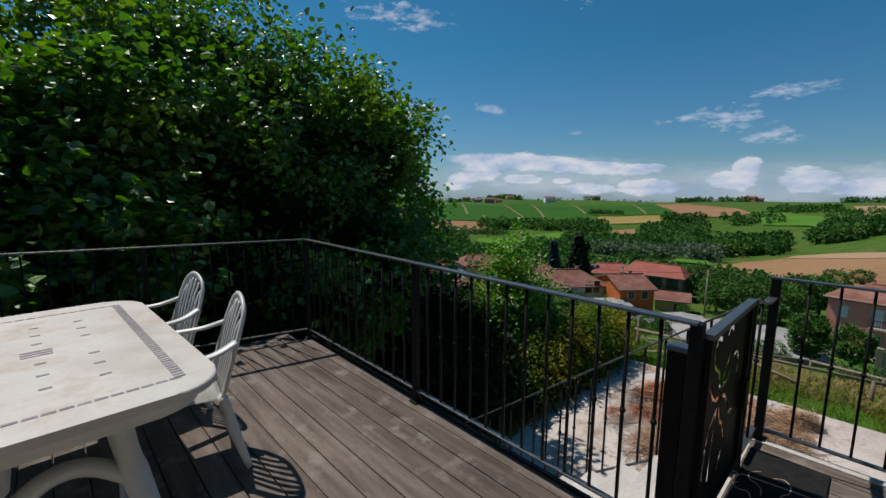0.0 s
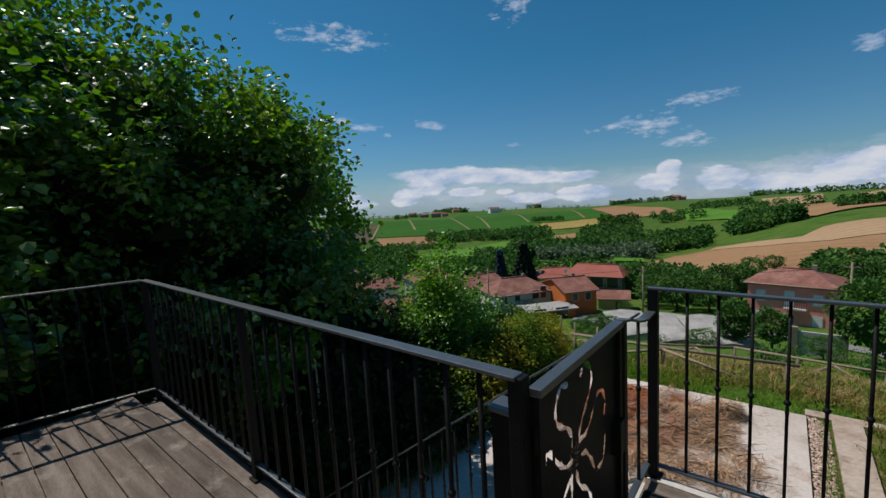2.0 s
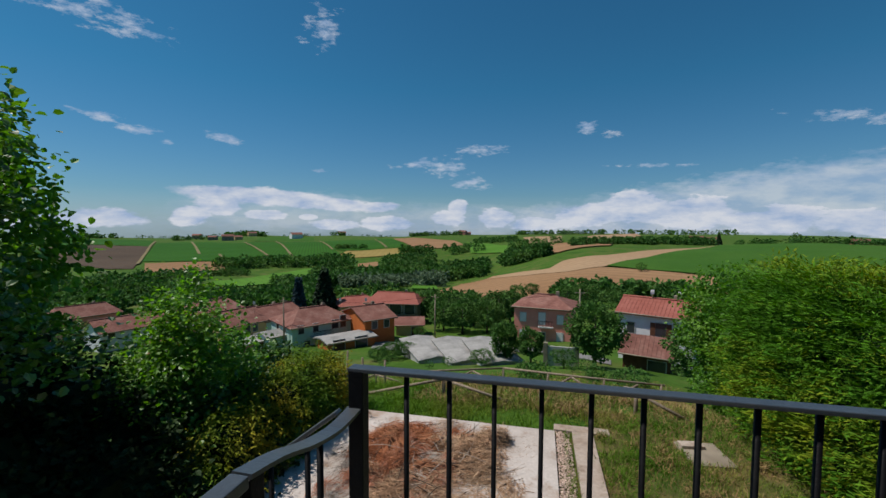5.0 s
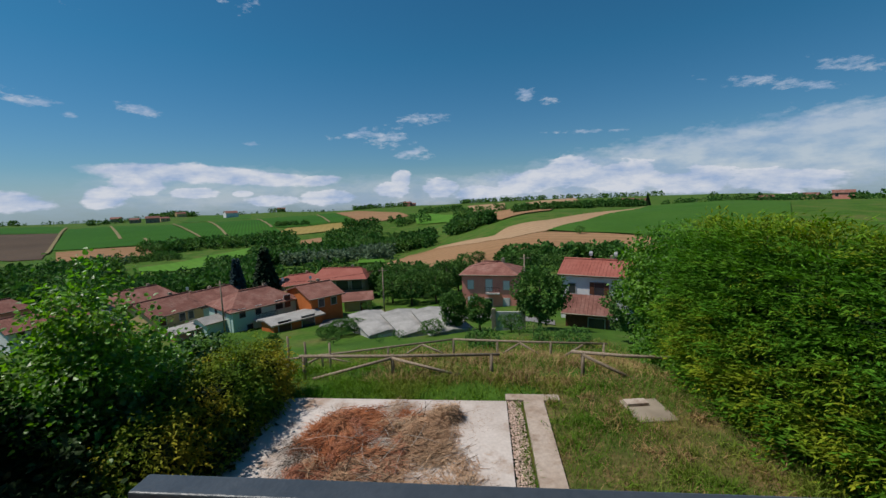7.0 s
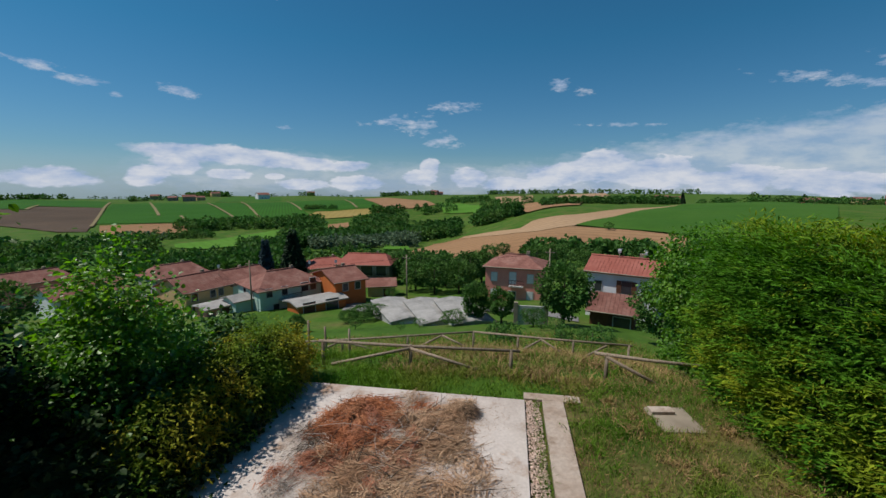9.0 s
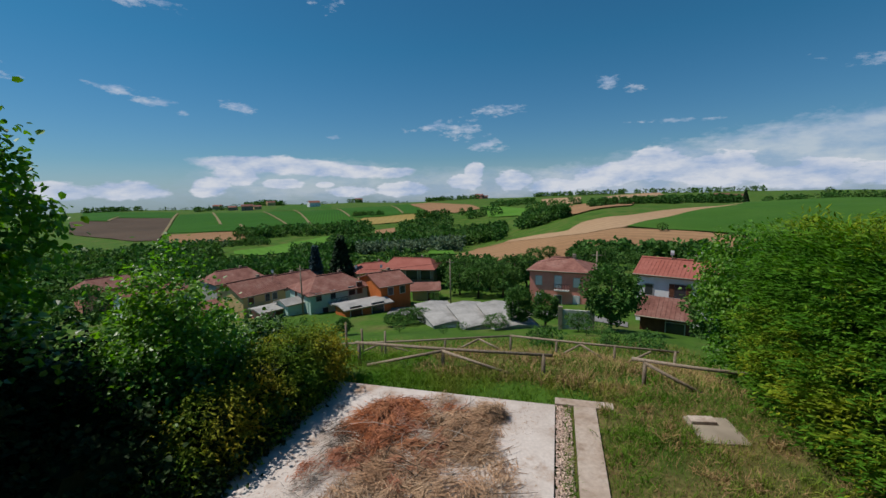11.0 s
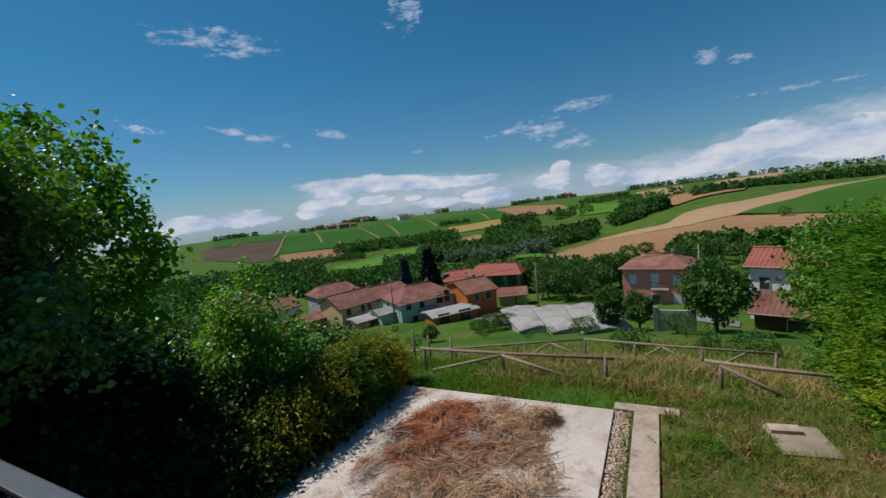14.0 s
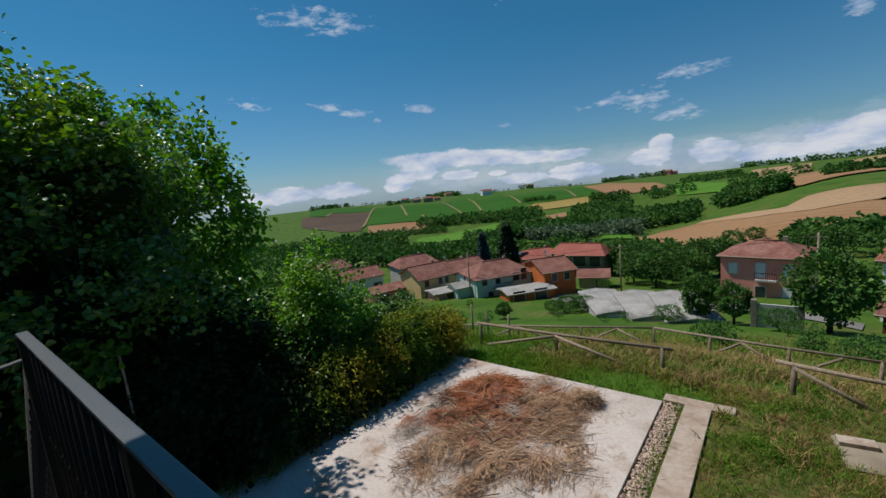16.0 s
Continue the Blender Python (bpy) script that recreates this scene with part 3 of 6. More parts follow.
# ---------------------------------------------------------------- house that carries the deck, out of view
def build_home():
    home = thing("house", (0, 0, 0), 0, "cream rendered house that carries the terrace", "house")
    part("wall", boxed(-6.0, 1.70, -9.0, -1.05, -3.3, 2.95), M_WALL, home)
    part("terrace_wall", boxed(-6.0, 1.70, -1.05, 3.78, -3.3, -0.16), M_WALL, home)
    part("balcony_wall", boxed(1.70, 2.96, -9.0, 0.36, -3.3, -0.16), M_WALL, home)
    bm = bmesh.new()
    v = [bm.verts.new(p) for p in ((-6.6, -9.6, 2.95), (2.92, -9.6, 2.95), (2.92, 0.0, 2.95), (-6.6, -0.55, 2.95), (-1.8, -5.0, 4.6))]
    for a, b in ((0, 1), (1, 2), (2, 3), (3, 0)):
        bm.faces.new((v[a], v[b], v[4]))
    bm.faces.new((v[3], v[2], v[1], v[0]))
    part("roof", bm, M_ROOF, home)


build_home()


def build_wing():
    wing = thing("house", (0, 0, 0), 0, "neighbouring cream house behind the tree with a dark eave", "house")
    part("wall", boxed(-9.2, -3.5, 6.6, 10.6, -3.3, 3.85), M_WALL, wing)
    bm = bmesh.new()
    lo = [bm.verts.new(p) for p in ((-9.6, 6.2, 3.95), (-3.0, 6.2, 3.95), (-3.0, 11.0, 3.95), (-9.6, 11.0, 3.95))]
    hi = [bm.verts.new(p) for p in ((-7.4, 8.6, 5.3), (-5.2, 8.6, 5.3))]
    for f in ((lo[0], lo[1], hi[1], hi[0]), (lo[1], lo[2], hi[1]), (lo[2], lo[3], hi[0], hi[1]), (lo[3], lo[0], hi[0]), (lo[3], lo[2], lo[1], lo[0])):
        bm.faces.new(f)
    part("roof", bm, M_SHUTTER, wing)


build_wing()


# ---------------------------------------------------------------- deck, stairs, railings
def build_deck():
    deck = tagged(part("floor", boxed(-6.0, 1.688, -1.05, 3.8, -0.15, -0.03), M_PLANK), "weathered brown wooden plank terrace floor", "floor", kind="structure")
    deck2 = tagged(part("floor", boxed(1.725, 2.98, -9.0, 0.40, -0.15, -0.03), M_PLANK), "weathered brown wooden plank balcony floor", "floor", kind="structure")
    part("edge_plank", boxed(1.691, 1.80, 0.415, 3.84, -0.14, -0.001, bevel=0.003), M_PLANK, deck)
    part("edge_plank", boxed(1.691, 1.722, -1.05, 0.41, -0.14, -0.001, bevel=0.003), M_PLANK, deck)
    for d, xs, y0, y1 in ((deck, -1.9, -1.05, 4.1), (deck2, 1.735, -9.0, 0.40)):
        w, me, i = 0.138, None, 0
        end = 1.72 if d is deck else 2.97
        x = xs
        while x + w < end + 0.02:
            if me is None:
                ob = part("plank", boxed(0.003, w - 0.003, y0, y1, -0.026, 0.0, bevel=0.003), M_PLANK, d)
                me = ob.data
            else:
                ob = new("plank", me)
                ob.parent = d
            ob.location = (x, 0, rng.uniform(-0.002, 0.001))
            x += w


def baluster(parent, x, y, z0, z1, knot=0.54, cache={}):
    """A square bar with a forged collar at knot metres above z0's floor."""
    key = (round(z1 - z0, 3), round(knot - z0, 3))
    if key not in cache:
        bm = tube(bmesh.new(), [(0, 0, 0), (0, 0, z1 - z0)], 0.0062, 4)
        k = knot - z0
        for dz, r in ((-0.045, 0.008), (0.0, 0.0135), (0.045, 0.008)):
            tube(bm, [(0, 0, k + dz - 0.014), (0, 0, k + dz - 0.006), (0, 0, k + dz + 0.006), (0, 0, k + dz + 0.014)], [0.005, r, r, 0.005], 8)
        ob = part("baluster", bm, M_IRON, parent)
        cache[key] = ob.data
    else:
        ob = new("baluster", cache[key])
        ob.parent = parent
    ob.location = (x, y, z0)
    return ob


def rail_bar(name, parent, a, b, w=0.04, h=0.012, mat=None):
    a, b = Vector(a), Vector(b)
    d = (b - a)
    bm = boxed(-w / 2, w / 2, 0, d.length, -h, 0, bevel=0.003)
    q = d.to_track_quat("Y", "Z")
    bm.transform(Matrix.Translation(a) @ q.to_matrix().to_4x4())
    return part(name, bm, mat or M_RAILTOP, parent)


def post(parent, x, y, z0, z1, w=0.04):
    bm = boxed(x - w / 2, x + w / 2, y - w / 2, y + w / 2, z0, z1, bevel=0.003)
    box(bm, x - w * 0.9, x + w * 0.9, y - w * 0.9, y + w * 0.9, z0, z0 + 0.012, bevel=0.002)
    return part("post", bm, M_IRON, parent)


def build_railings():
    # along the terrace's long edge
    r = thing("railing", (0, 0, 0), 0, "black wrought iron railing along the wooden terrace edge", "railing", "terrace railings")
    A, B = Vector((1.735, 0.43, 1.0)), Vector((1.80, 3.84, 1.0))
    rail_bar("top_rail", r, A, B, 0.05)
    rail_bar("bottom_rail", r, A + Vector((0, 0, -0.90)), B + Vector((0, 0, -0.90)), 0.03)
    rail_bar("edge_angle", r, A + Vector((0.03, 0, -0.985)), B + Vector((0.03, 0, -0.985)), 0.03, 0.012, M_IRON)
    n = 26
    for i in range(1, n):
        p = A.lerp(B, i / n)
        if i != 13:
            baluster(r, p.x, p.y, 0.10, 0.99)
    post(r, 1.742, 0.435, 0.0, 0.995, 0.045)
    post(r, 1.768, 2.13, 0.0, 0.99)
    post(r, 1.80, 3.84, 0.0, 0.99)
    # along the terrace's end, a little askew
    r = thing("railing", (0, 0, 0), 0, "black wrought iron railing at the terrace end under the tree", "railing", "terrace railings")
    A, B = Vector((1.79, 3.845, 1.0)), Vector((-2.0, 4.62, 1.035))
    rail_bar("top_rail", r, A, B, 0.045)
    rail_bar("bottom_rail", r, A + Vector((0, 0, -0.90)), B + Vector((0, 0, -0.90)), 0.03)
    n = 29
    for i in range(1, n):
        p = A.lerp(B, i / n)
        baluster(r, p.x, p.y, 0.10, 0.99)
    for f in (0.33, 0.66, 1.0):
        p = A.lerp(B, f)
        post(r, p.x, p.y, -0.02, 0.99)
    # along the balcony's outer edge
    r = thing("railing", (0, 0, 0), 0, "black wrought iron balcony railing with collared bars", "railing", "terrace railings")
    rail_bar("top_rail", r, (3.0, 0.405, 1.0), (3.0, -8.9, 1.0), 0.042)
    rail_bar("bottom_rail", r, (3.0, 0.40, 0.075), (3.0, -8.9, 0.075), 0.03)
    rail_bar("edge_board", r, (2.975, 0.40, 0.01), (2.975, -8.9, 0.01), 0.05, 0.03, M_STEP)
    for i in range(70):
        y = 0.232 - 0.1255 * i
        if i % 12 == 11:
            post(r, 3.0, y, 0.0, 0.99)
        else:
            baluster(r, 3.0, y, 0.07, 0.99)
    post(r, 3.0, 0.38, 0.0, 0.992, 0.045)
    # the curved link between gate and balcony post
    bm = bmesh.new()
    link = curve_points([(2.535, 0.405, 0.945), (2.64, 0.403, 0.925), (2.76, 0.40, 0.888), (2.88, 0.395, 0.868), (2.985, 0.385, 0.88)], 4)
    tube(bm, link, 0.022, 4, flat=0.22)
    part("link_bar", bm, M_RAILTOP, r)
    rail_bar("bottom_rail", r, (2.62, 0.405, 0.075), (2.98, 0.405, 0.075), 0.03)
    baluster(r, 2.82, 0.405, 0.07, 0.87)
    post(r, 2.552, 0.405, 0.0, 0.94, 0.042)


STROKES = (
    ((1.999, 0.874), (1.950, 0.886), (1.917, 0.852), (1.909, 0.813), (1.929, 0.770), (1.992, 0.731), (2.032, 0.684), (2.035, 0.653)),
    ((2.108, 0.868), (2.148, 0.893), (2.202, 0.863), (2.209, 0.805), (2.164, 0.751), (2.114, 0.704), (2.085, 0.660)),
    ((2.090, 0.643), (2.130, 0.640), (2.160, 0.645), (2.205, 0.675), (2.252, 0.734), (2.311, 0.733), (2.350, 0.686), (2.339, 0.632)),
    ((2.347, 0.537), (2.319, 0.451), (2.244, 0.456), (2.200, 0.513), (2.149, 0.570), (2.108, 0.582)),
    ((2.025, 0.600), (1.968, 0.612), (1.909, 0.661), (1.867, 0.709), (1.837, 0.715), (1.821, 0.660), (1.820, 0.600)),
    ((2.005, 0.545), (1.930, 0.490), (1.890, 0.400), (1.875, 0.280)),
    ((2.019, 0.550), (2.015, 0.470), (1.985, 0.380), (1.980, 0.240)),
    ((2.056, 0.545), (2.090, 0.477), (2.150, 0.429), (2.190, 0.360), (2.180, 0.290), (2.130, 0.220)),
)


def build_gate():
    gate = thing("gate", (0, 0.405, 0), 0, "black sheet steel gate with cut-out flower scrolls", "gate")
    x0, x1, z0, z1 = 1.785, 2.50, 0.10, 0.93
    s = 0.005
    nx, nz = int((x1 - x0) / s), int((z1 - z0) / s)
    gx, gz = np.meshgrid(x0 + (np.arange(nx) + 0.5) * s, z0 + (np.arange(nz) + 0.5) * s, indexing="ij")
    hole = np.zeros((nx, nz), bool)
    for st in STROKES:
        pts = curve_points([(p[0], p[1], 0) for p in st], 14)
        for i, p in enumerate(pts):
            if 22 < i % 32 < 26:
                continue
            hole |= (gx - p.x) ** 2 + (gz - p.y) ** 2 < (0.0105 + 0.003 * math.sin(i * 0.35)) ** 2
    for i in range(30):
        a, rr = i * 2.4, 0.009 * math.sqrt(i)
        hole |= (gx - 2.045 - rr * math.cos(a)) ** 2 + (gz - 0.60 - rr * 1.2 * math.sin(a)) ** 2 < 0.0058 ** 2
    idx = -np.ones((nx + 1, nz + 1), int)
    verts, faces = [], []

    def vid(i, j):
        if idx[i, j] < 0:
            idx[i, j] = len(verts)
            verts.append((x0 + i * s, 0.0, z0 + j * s))
        return int(idx[i, j])
    for i in range(nx):
        for j in range(nz):
            if not hole[i, j]:
                faces.append((vid(i, j), vid(i + 1, j), vid(i + 1, j + 1), vid(i, j + 1)))
    sheet = raw("sheet", verts, faces, M_IRON, gate, "black sheet with flower cut-outs")
    mod = sheet.modifiers.new("thickness", "SOLIDIFY")
    mod.thickness = 0.003
    fr = (((x0, 0, z0), (x1, 0, z0)), ((x0, 0, z0), (x0, 0, z1)), ((x1, 0, z0), (x1, 0, z1)))
    for a, b in fr:
        part("frame_bar", tube(bmesh.new(), [a, b], 0.016, 4), M_IRON, gate)
    part("top_bar", boxed(1.775, 2.53, -0.02, 0.02, 0.925, 0.95, bevel=0.003), M_RAILTOP, gate)
    part("lock_box", boxed(2.44, 2.50, -0.03, 0.025, 0.40, 0.55, bevel=0.004), M_IRON, gate)
    for z in (0.25, 0.8):
        part("hinge", tube(bmesh.new(), [(1.775, 0, z - 0.04), (1.775, 0, z + 0.04)], 0.011, 8), M_IRON, gate)
    stub = thing("stair_post", (1.79, 0.505, 0), 0, "black steel post at the head of the stairs", "post")
    part("shaft", boxed(-0.035, 0.035, -0.035, 0.035, -0.18, 0.86, bevel=0.004), M_IRON, stub)
    part("cap", boxed(-0.042, 0.042, -0.042, 0.042, 0.86, 0.875, bevel=0.003), M_RAILTOP, stub)


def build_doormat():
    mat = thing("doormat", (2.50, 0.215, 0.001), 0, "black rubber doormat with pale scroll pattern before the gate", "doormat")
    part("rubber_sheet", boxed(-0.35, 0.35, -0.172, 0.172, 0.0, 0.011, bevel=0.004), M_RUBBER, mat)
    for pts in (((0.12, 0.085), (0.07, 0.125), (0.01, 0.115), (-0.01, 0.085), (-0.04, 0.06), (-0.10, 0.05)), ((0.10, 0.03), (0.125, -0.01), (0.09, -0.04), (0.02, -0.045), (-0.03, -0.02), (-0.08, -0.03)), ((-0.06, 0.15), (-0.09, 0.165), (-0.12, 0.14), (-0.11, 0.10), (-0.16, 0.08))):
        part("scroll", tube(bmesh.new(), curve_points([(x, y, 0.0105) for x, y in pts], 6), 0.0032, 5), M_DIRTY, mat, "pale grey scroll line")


def build_stairs():
    st = tagged(part("stairs", boxed(1.86, 2.96, 0.36, 0.44, -3.25, -0.03), M_STEP), "pale concrete outdoor stairs down to the yard", "stairs", kind="structure")
    rise, going, n = 0.181, 0.235, 16
    for i in range(n):
        y = 0.44 + going * i
        z = -0.181 * (i + 1)
        part("step", boxed(1.86, 2.96, y, y + going + 0.02, max(-3.25, z - 0.36), z, bevel=0.008), M_STEP, st)
    r = thing("stair_railing", (0, 0, 0), 0, "black wrought iron railing down the outdoor stairs", "railing")
    slope = -0.771
    ya, yb = 0.45, 4.15
    za = 0.862
    rail_bar("top_rail", r, (3.0, ya, za), (3.0, yb, za + slope * (yb - ya)), 0.035)
    rail_bar("bottom_rail", r, (3.0, ya, za - 0.9), (3.0, yb, za - 0.9 + slope * (yb - ya)), 0.03)
    for i in range(28):
        y = 0.55 + 0.128 * i
        z = za + slope * (y - ya)
        baluster(r, 3.0, y, z - 0.9, z - 0.012, knot=z - 0.46)
    post(r, 3.0, yb, -3.2, za + slope * (yb - ya), 0.04)


build_deck()
build_railings()
build_gate()
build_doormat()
build_stairs()


# ---------------------------------------------------------------- garden table and chairs
def build_table():
    t = thing("garden_table", (-0.07, 2.575, 0), 2.5, "stained white plastic garden table with printed tile border", "table")
    hx, hy, z = 0.50, 0.88, 0.74

    def slab(ax, ay, za, zb, rad, bev):
        bm = bmesh.new()
        pts = []
        for cx, cy, a0 in ((ax - rad, ay - rad, 0), (-ax + rad, ay - rad, 90), (-ax + rad, -ay + rad, 180), (ax - rad, -ay + rad, 270)):
            for k in range(9):
                a = radians(a0 + 90 * k / 8)
                pts.append((cx + rad * math.cos(a), cy + rad * math.sin(a)))
        lo = [bm.verts.new((p[0], p[1], za)) for p in pts]
        hi = [bm.verts.new((p[0], p[1], zb)) for p in pts]
        bm.faces.new(lo[::-1])
        bm.faces.new(hi)
        m = len(pts)
        for i in range(m):
            bm.faces.new((lo[i], lo[(i + 1) % m], hi[(i + 1) % m], hi[i]))
        es = [e for e in bm.edges if all(v in hi for v in e.verts) or all(v in lo for v in e.verts)]
        bmesh.ops.bevel(bm, geom=es, offset=bev, segments=3, affect="EDGES", profile=0.5)
        return bm
    part("tabletop", slab(hx, hy, z - 0.035, z, 0.19, 0.012), M_TABLE, t)
    part("apron", slab(hx - 0.06, hy - 0.07, z - 0.105, z - 0.03, 0.17, 0.006), M_PLASTIC, t)
    # printed border of small tiles and scattered marks
    me = None
    spots = []
    for sx in (1, -1):
        for i in range(49):
            spots.append((sx * (hx - 0.135), -0.715 + i * 0.0298, 0))
    for sy in (1, -1):
        for i in range(16):
            spots.append((-0.345 + i * 0.046, sy * (hy - 0.155), 0))
    for gx in (-0.2, -0.02, 0.16):
        for gy in (-0.48, -0.32, -0.16, 0.16, 0.32, 0.48):
            spots.append((gx, gy, 0))
    for i in range(9):
        spots.append((-0.06 + 0.035 * (i % 3), -0.035 + 0.035 * (i // 3), 0))
    for x, y, a in spots:
        if me is None:
            ob = part("printed_tile", boxed(-0.0195, 0.0195, -0.008, 0.008, -0.0015, 0.0009), M_TILE, t)
            me = ob.data
        else:
            ob = new("printed_tile", me)
            ob.parent = t
        ob.matrix_basis = pose(x, y, z + 0.001, 0, 0, a)
    for sx in (1, -1):
        for sy in (1, -1):
            bm = tube(bmesh.new(), curve_points([(sx * 0.17, sy * 0.55, z - 0.07), (sx * 0.185, sy * 0.58, 0.45), (sx * 0.27, sy * 0.66, 0.0)], 4),
                      [0.085, 0.08, 0.075, 0.07, 0.066, 0.06, 0.056, 0.052, 0.048], 12, flat=0.65)
            part("leg", bm, M_PLASTIC, t)
    for sy in (1, -1):
        part("brace", tube(bmesh.new(), curve_points([(-0.22, sy * 0.60, 0.30), (-0.1, sy * 0.57, 0.40), (0, sy * 0.56, 0.43), (0.1, sy * 0.57, 0.40), (0.22, sy * 0.60, 0.30)], 4), 0.05, 10, flat=0.6), M_PLASTIC, t)


def build_chair(at, rz):
    c = thing("garden_chair", (0, 0, 0), 0, "white plastic garden armchair with slatted back", "chair", "chairs round the garden table")
    # the chair faces its own -x; seat, back, arms, legs
    bm = bmesh.new()
    nx, ny = 9, 9
    g = [[None] * (ny + 1) for _ in range(nx + 1)]
    for i in range(nx + 1):
        for j in range(ny + 1):
            u, v = i / nx, j / ny - 0.5
            x = -0.24 + 0.46 * u
            wdt = 0.46 - 0.05 * u
            zz = 0.425 - 0.03 * u - 0.018 * math.cos(v * math.pi) - (0.03 * max(0, 0.25 - u) / 0.25) ** 1
            g[i][j] = bm.verts.new((x, v * wdt, zz))
    for i in range(nx):
        for j in range(ny):
            f = bm.faces.new((g[i][j], g[i + 1][j], g[i + 1][j + 1], g[i][j + 1]))
            f.smooth = True
    bmesh.ops.solidify(bm, geom=bm.faces[:], thickness=0.016)
    part("seat", bm, M_PLASTIC, c)
    hw = 0.215
    arch = [(0.19, -hw, 0.40), (0.235, -hw * 1.02, 0.56), (0.285, -hw * 0.97, 0.72), (0.325, -hw * 0.72, 0.835), (0.335, 0, 0.885),
            (0.325, hw * 0.72, 0.835), (0.285, hw * 0.97, 0.72), (0.235, hw * 1.02, 0.56), (0.19, hw, 0.40)]
    part("back_frame", tube(bmesh.new(), curve_points(arch, 5), 0.024, 10, flat=0.5, up=(1, 0, 0.2)), M_PLASTIC, c)
    for y in (-0.14, -0.085, -0.03, 0.03, 0.085, 0.14):
        top = 0.868 - 3.0 * y * y
        sl = [(0.195, y * 0.9, 0.40), (0.24, y, 0.58), (0.285, y * 1.02, 0.74), (0.327, y * 1.0, top)]
        part("slat", tube(bmesh.new(), curve_points(sl, 4), 0.016, 8, flat=0.35, up=(1, 0, 0.2)), M_PLASTIC, c)
    for s in (-1, 1):
        arm = [(0.27, s * 0.215, 0.69), (0.16, s * 0.255, 0.655), (0.0, s * 0.275, 0.645), (-0.14, s * 0.275, 0.64), (-0.22, s * 0.265, 0.60)]
        part("armrest", tube(bmesh.new(), curve_points(arm, 5), 0.028, 10, flat=0.45), M_PLASTIC, c)
        fl = [(-0.22, s * 0.265, 0.605), (-0.225, s * 0.25, 0.42), (-0.25, s * 0.275, 0.0)]
        part("leg", tube(bmesh.new(), curve_points(fl, 4), [0.034, 0.036, 0.038, 0.04, 0.04, 0.036, 0.032, 0.028, 0.025], 10, flat=0.6), M_PLASTIC, c)
        bl = [(0.19, s * 0.20, 0.41), (0.235, s * 0.225, 0.2), (0.29, s * 0.25, 0.0)]
        part("leg", tube(bmesh.new(), curve_points(bl, 4), [0.045, 0.044, 0.042, 0.04, 0.038, 0.035, 0.032, 0.029, 0.025], 10, flat=0.6), M_PLASTIC, c)
    c.matrix_basis = pose(*at, 0, 0, rz)
    return c


build_table()
chair = build_chair((0.42, 2.51, 0), -9)
copy_thing(chair, pose(0.385, 3.25, 0, 0, 0, 3))


# ---------------------------------------------------------------- yard below
def build_yard():
    tagged(part("pavement", boxed(3.05, 11.22, -0.53, 4.85, -3.3, -3.10, bevel=0.012), M_CONCRETE), "pale concrete yard slab with dirt stains", "slab", kind="structure")
    tagged(part("path", boxed(4.5, 11.30, -1.34, -0.90, -3.3, -3.11, bevel=0.012), M_DIRTY), "narrow pale concrete path beside the slab", "path", kind="structure")
    tagged(part("kerb", boxed(11.305, 11.58, -1.7, -0.52, -3.3, -3.112, bevel=0.015), M_DIRTY), "pale concrete kerb at the path end", "kerb", kind="structure")
    tagged(part("gravel_bed", boxed(4.5, 11.30, -0.895, -0.535, -3.3, -3.17), M_SOIL), "earth bed of a pebble strip", "gravel bed", kind="structure")
    n = 4200
    pos = np.column_stack([4.6 + 6.68 * rng.uniform(0, 1, n) ** 1.25, rng.uniform(-0.84, -0.55, n), rng.uniform(-3.175, -3.135, n)])
    verts, faces = [], []
    ico = [(0, 0, 1), (0.9, 0, 0.1), (0.28, 0.85, 0), (-0.73, 0.53, 0.1), (-0.73, -0.53, 0), (0.28, -0.85, 0.1)]
    for p in pos:
        s, a, b = rng.uniform(0.010, 0.028), rng.uniform(0, 6.28), len(verts)
        for v in ico:
            verts.append((p[0] + s * (v[0] * math.cos(a) - v[1] * math.sin(a)), p[1] + s * (v[0] * math.sin(a) + v[1] * math.cos(a)), p[2] + s * 0.8 * v[2]))
        faces += [(b, b + 1 + k, b + 1 + (k + 1) % 5) for k in range(5)]
    tagged(raw("pebbles", verts, faces, M_PEBBLE), "strip of loose pale pebbles", "gravel", kind="stuff")
    # dry lawn patch on the level ground
    verts, faces, m = [], [], 40
    for i in range(m + 1):
        for j in range(m + 1):
            x, y = 3.1 + 9.6 * i / m, -7.5 + 6.14 * j / m
            verts.append((x, y, -3.165 + 0.02 * noise.noise(Vector((x, y, 0))) - 0.03 * max(0, x - 11.6)))
    for i in range(m):
        for j in range(m):
            a = i * (m + 1) + j
            faces.append((a, a + m + 1, a + m + 2, a + 1))
    tagged(raw("lawn", verts, faces, M_SOIL, smooth=True), "patchy dry lawn soil beside the slab", "lawn", kind="structure")
    cov = thing("manhole_cover", (11.0, -3.42, -3.16), 8, "square concrete manhole slab in the grass", "manhole cover")
    part("slab", boxed(-0.45, 0.45, -0.40, 0.40, -0.05, 0.03, bevel=0.012), M_STONE, cov)
    part("lid", boxed(0.14, 0.36, -0.10, 0.36, 0.03, 0.10, bevel=0.01), M_DIRTY, cov)


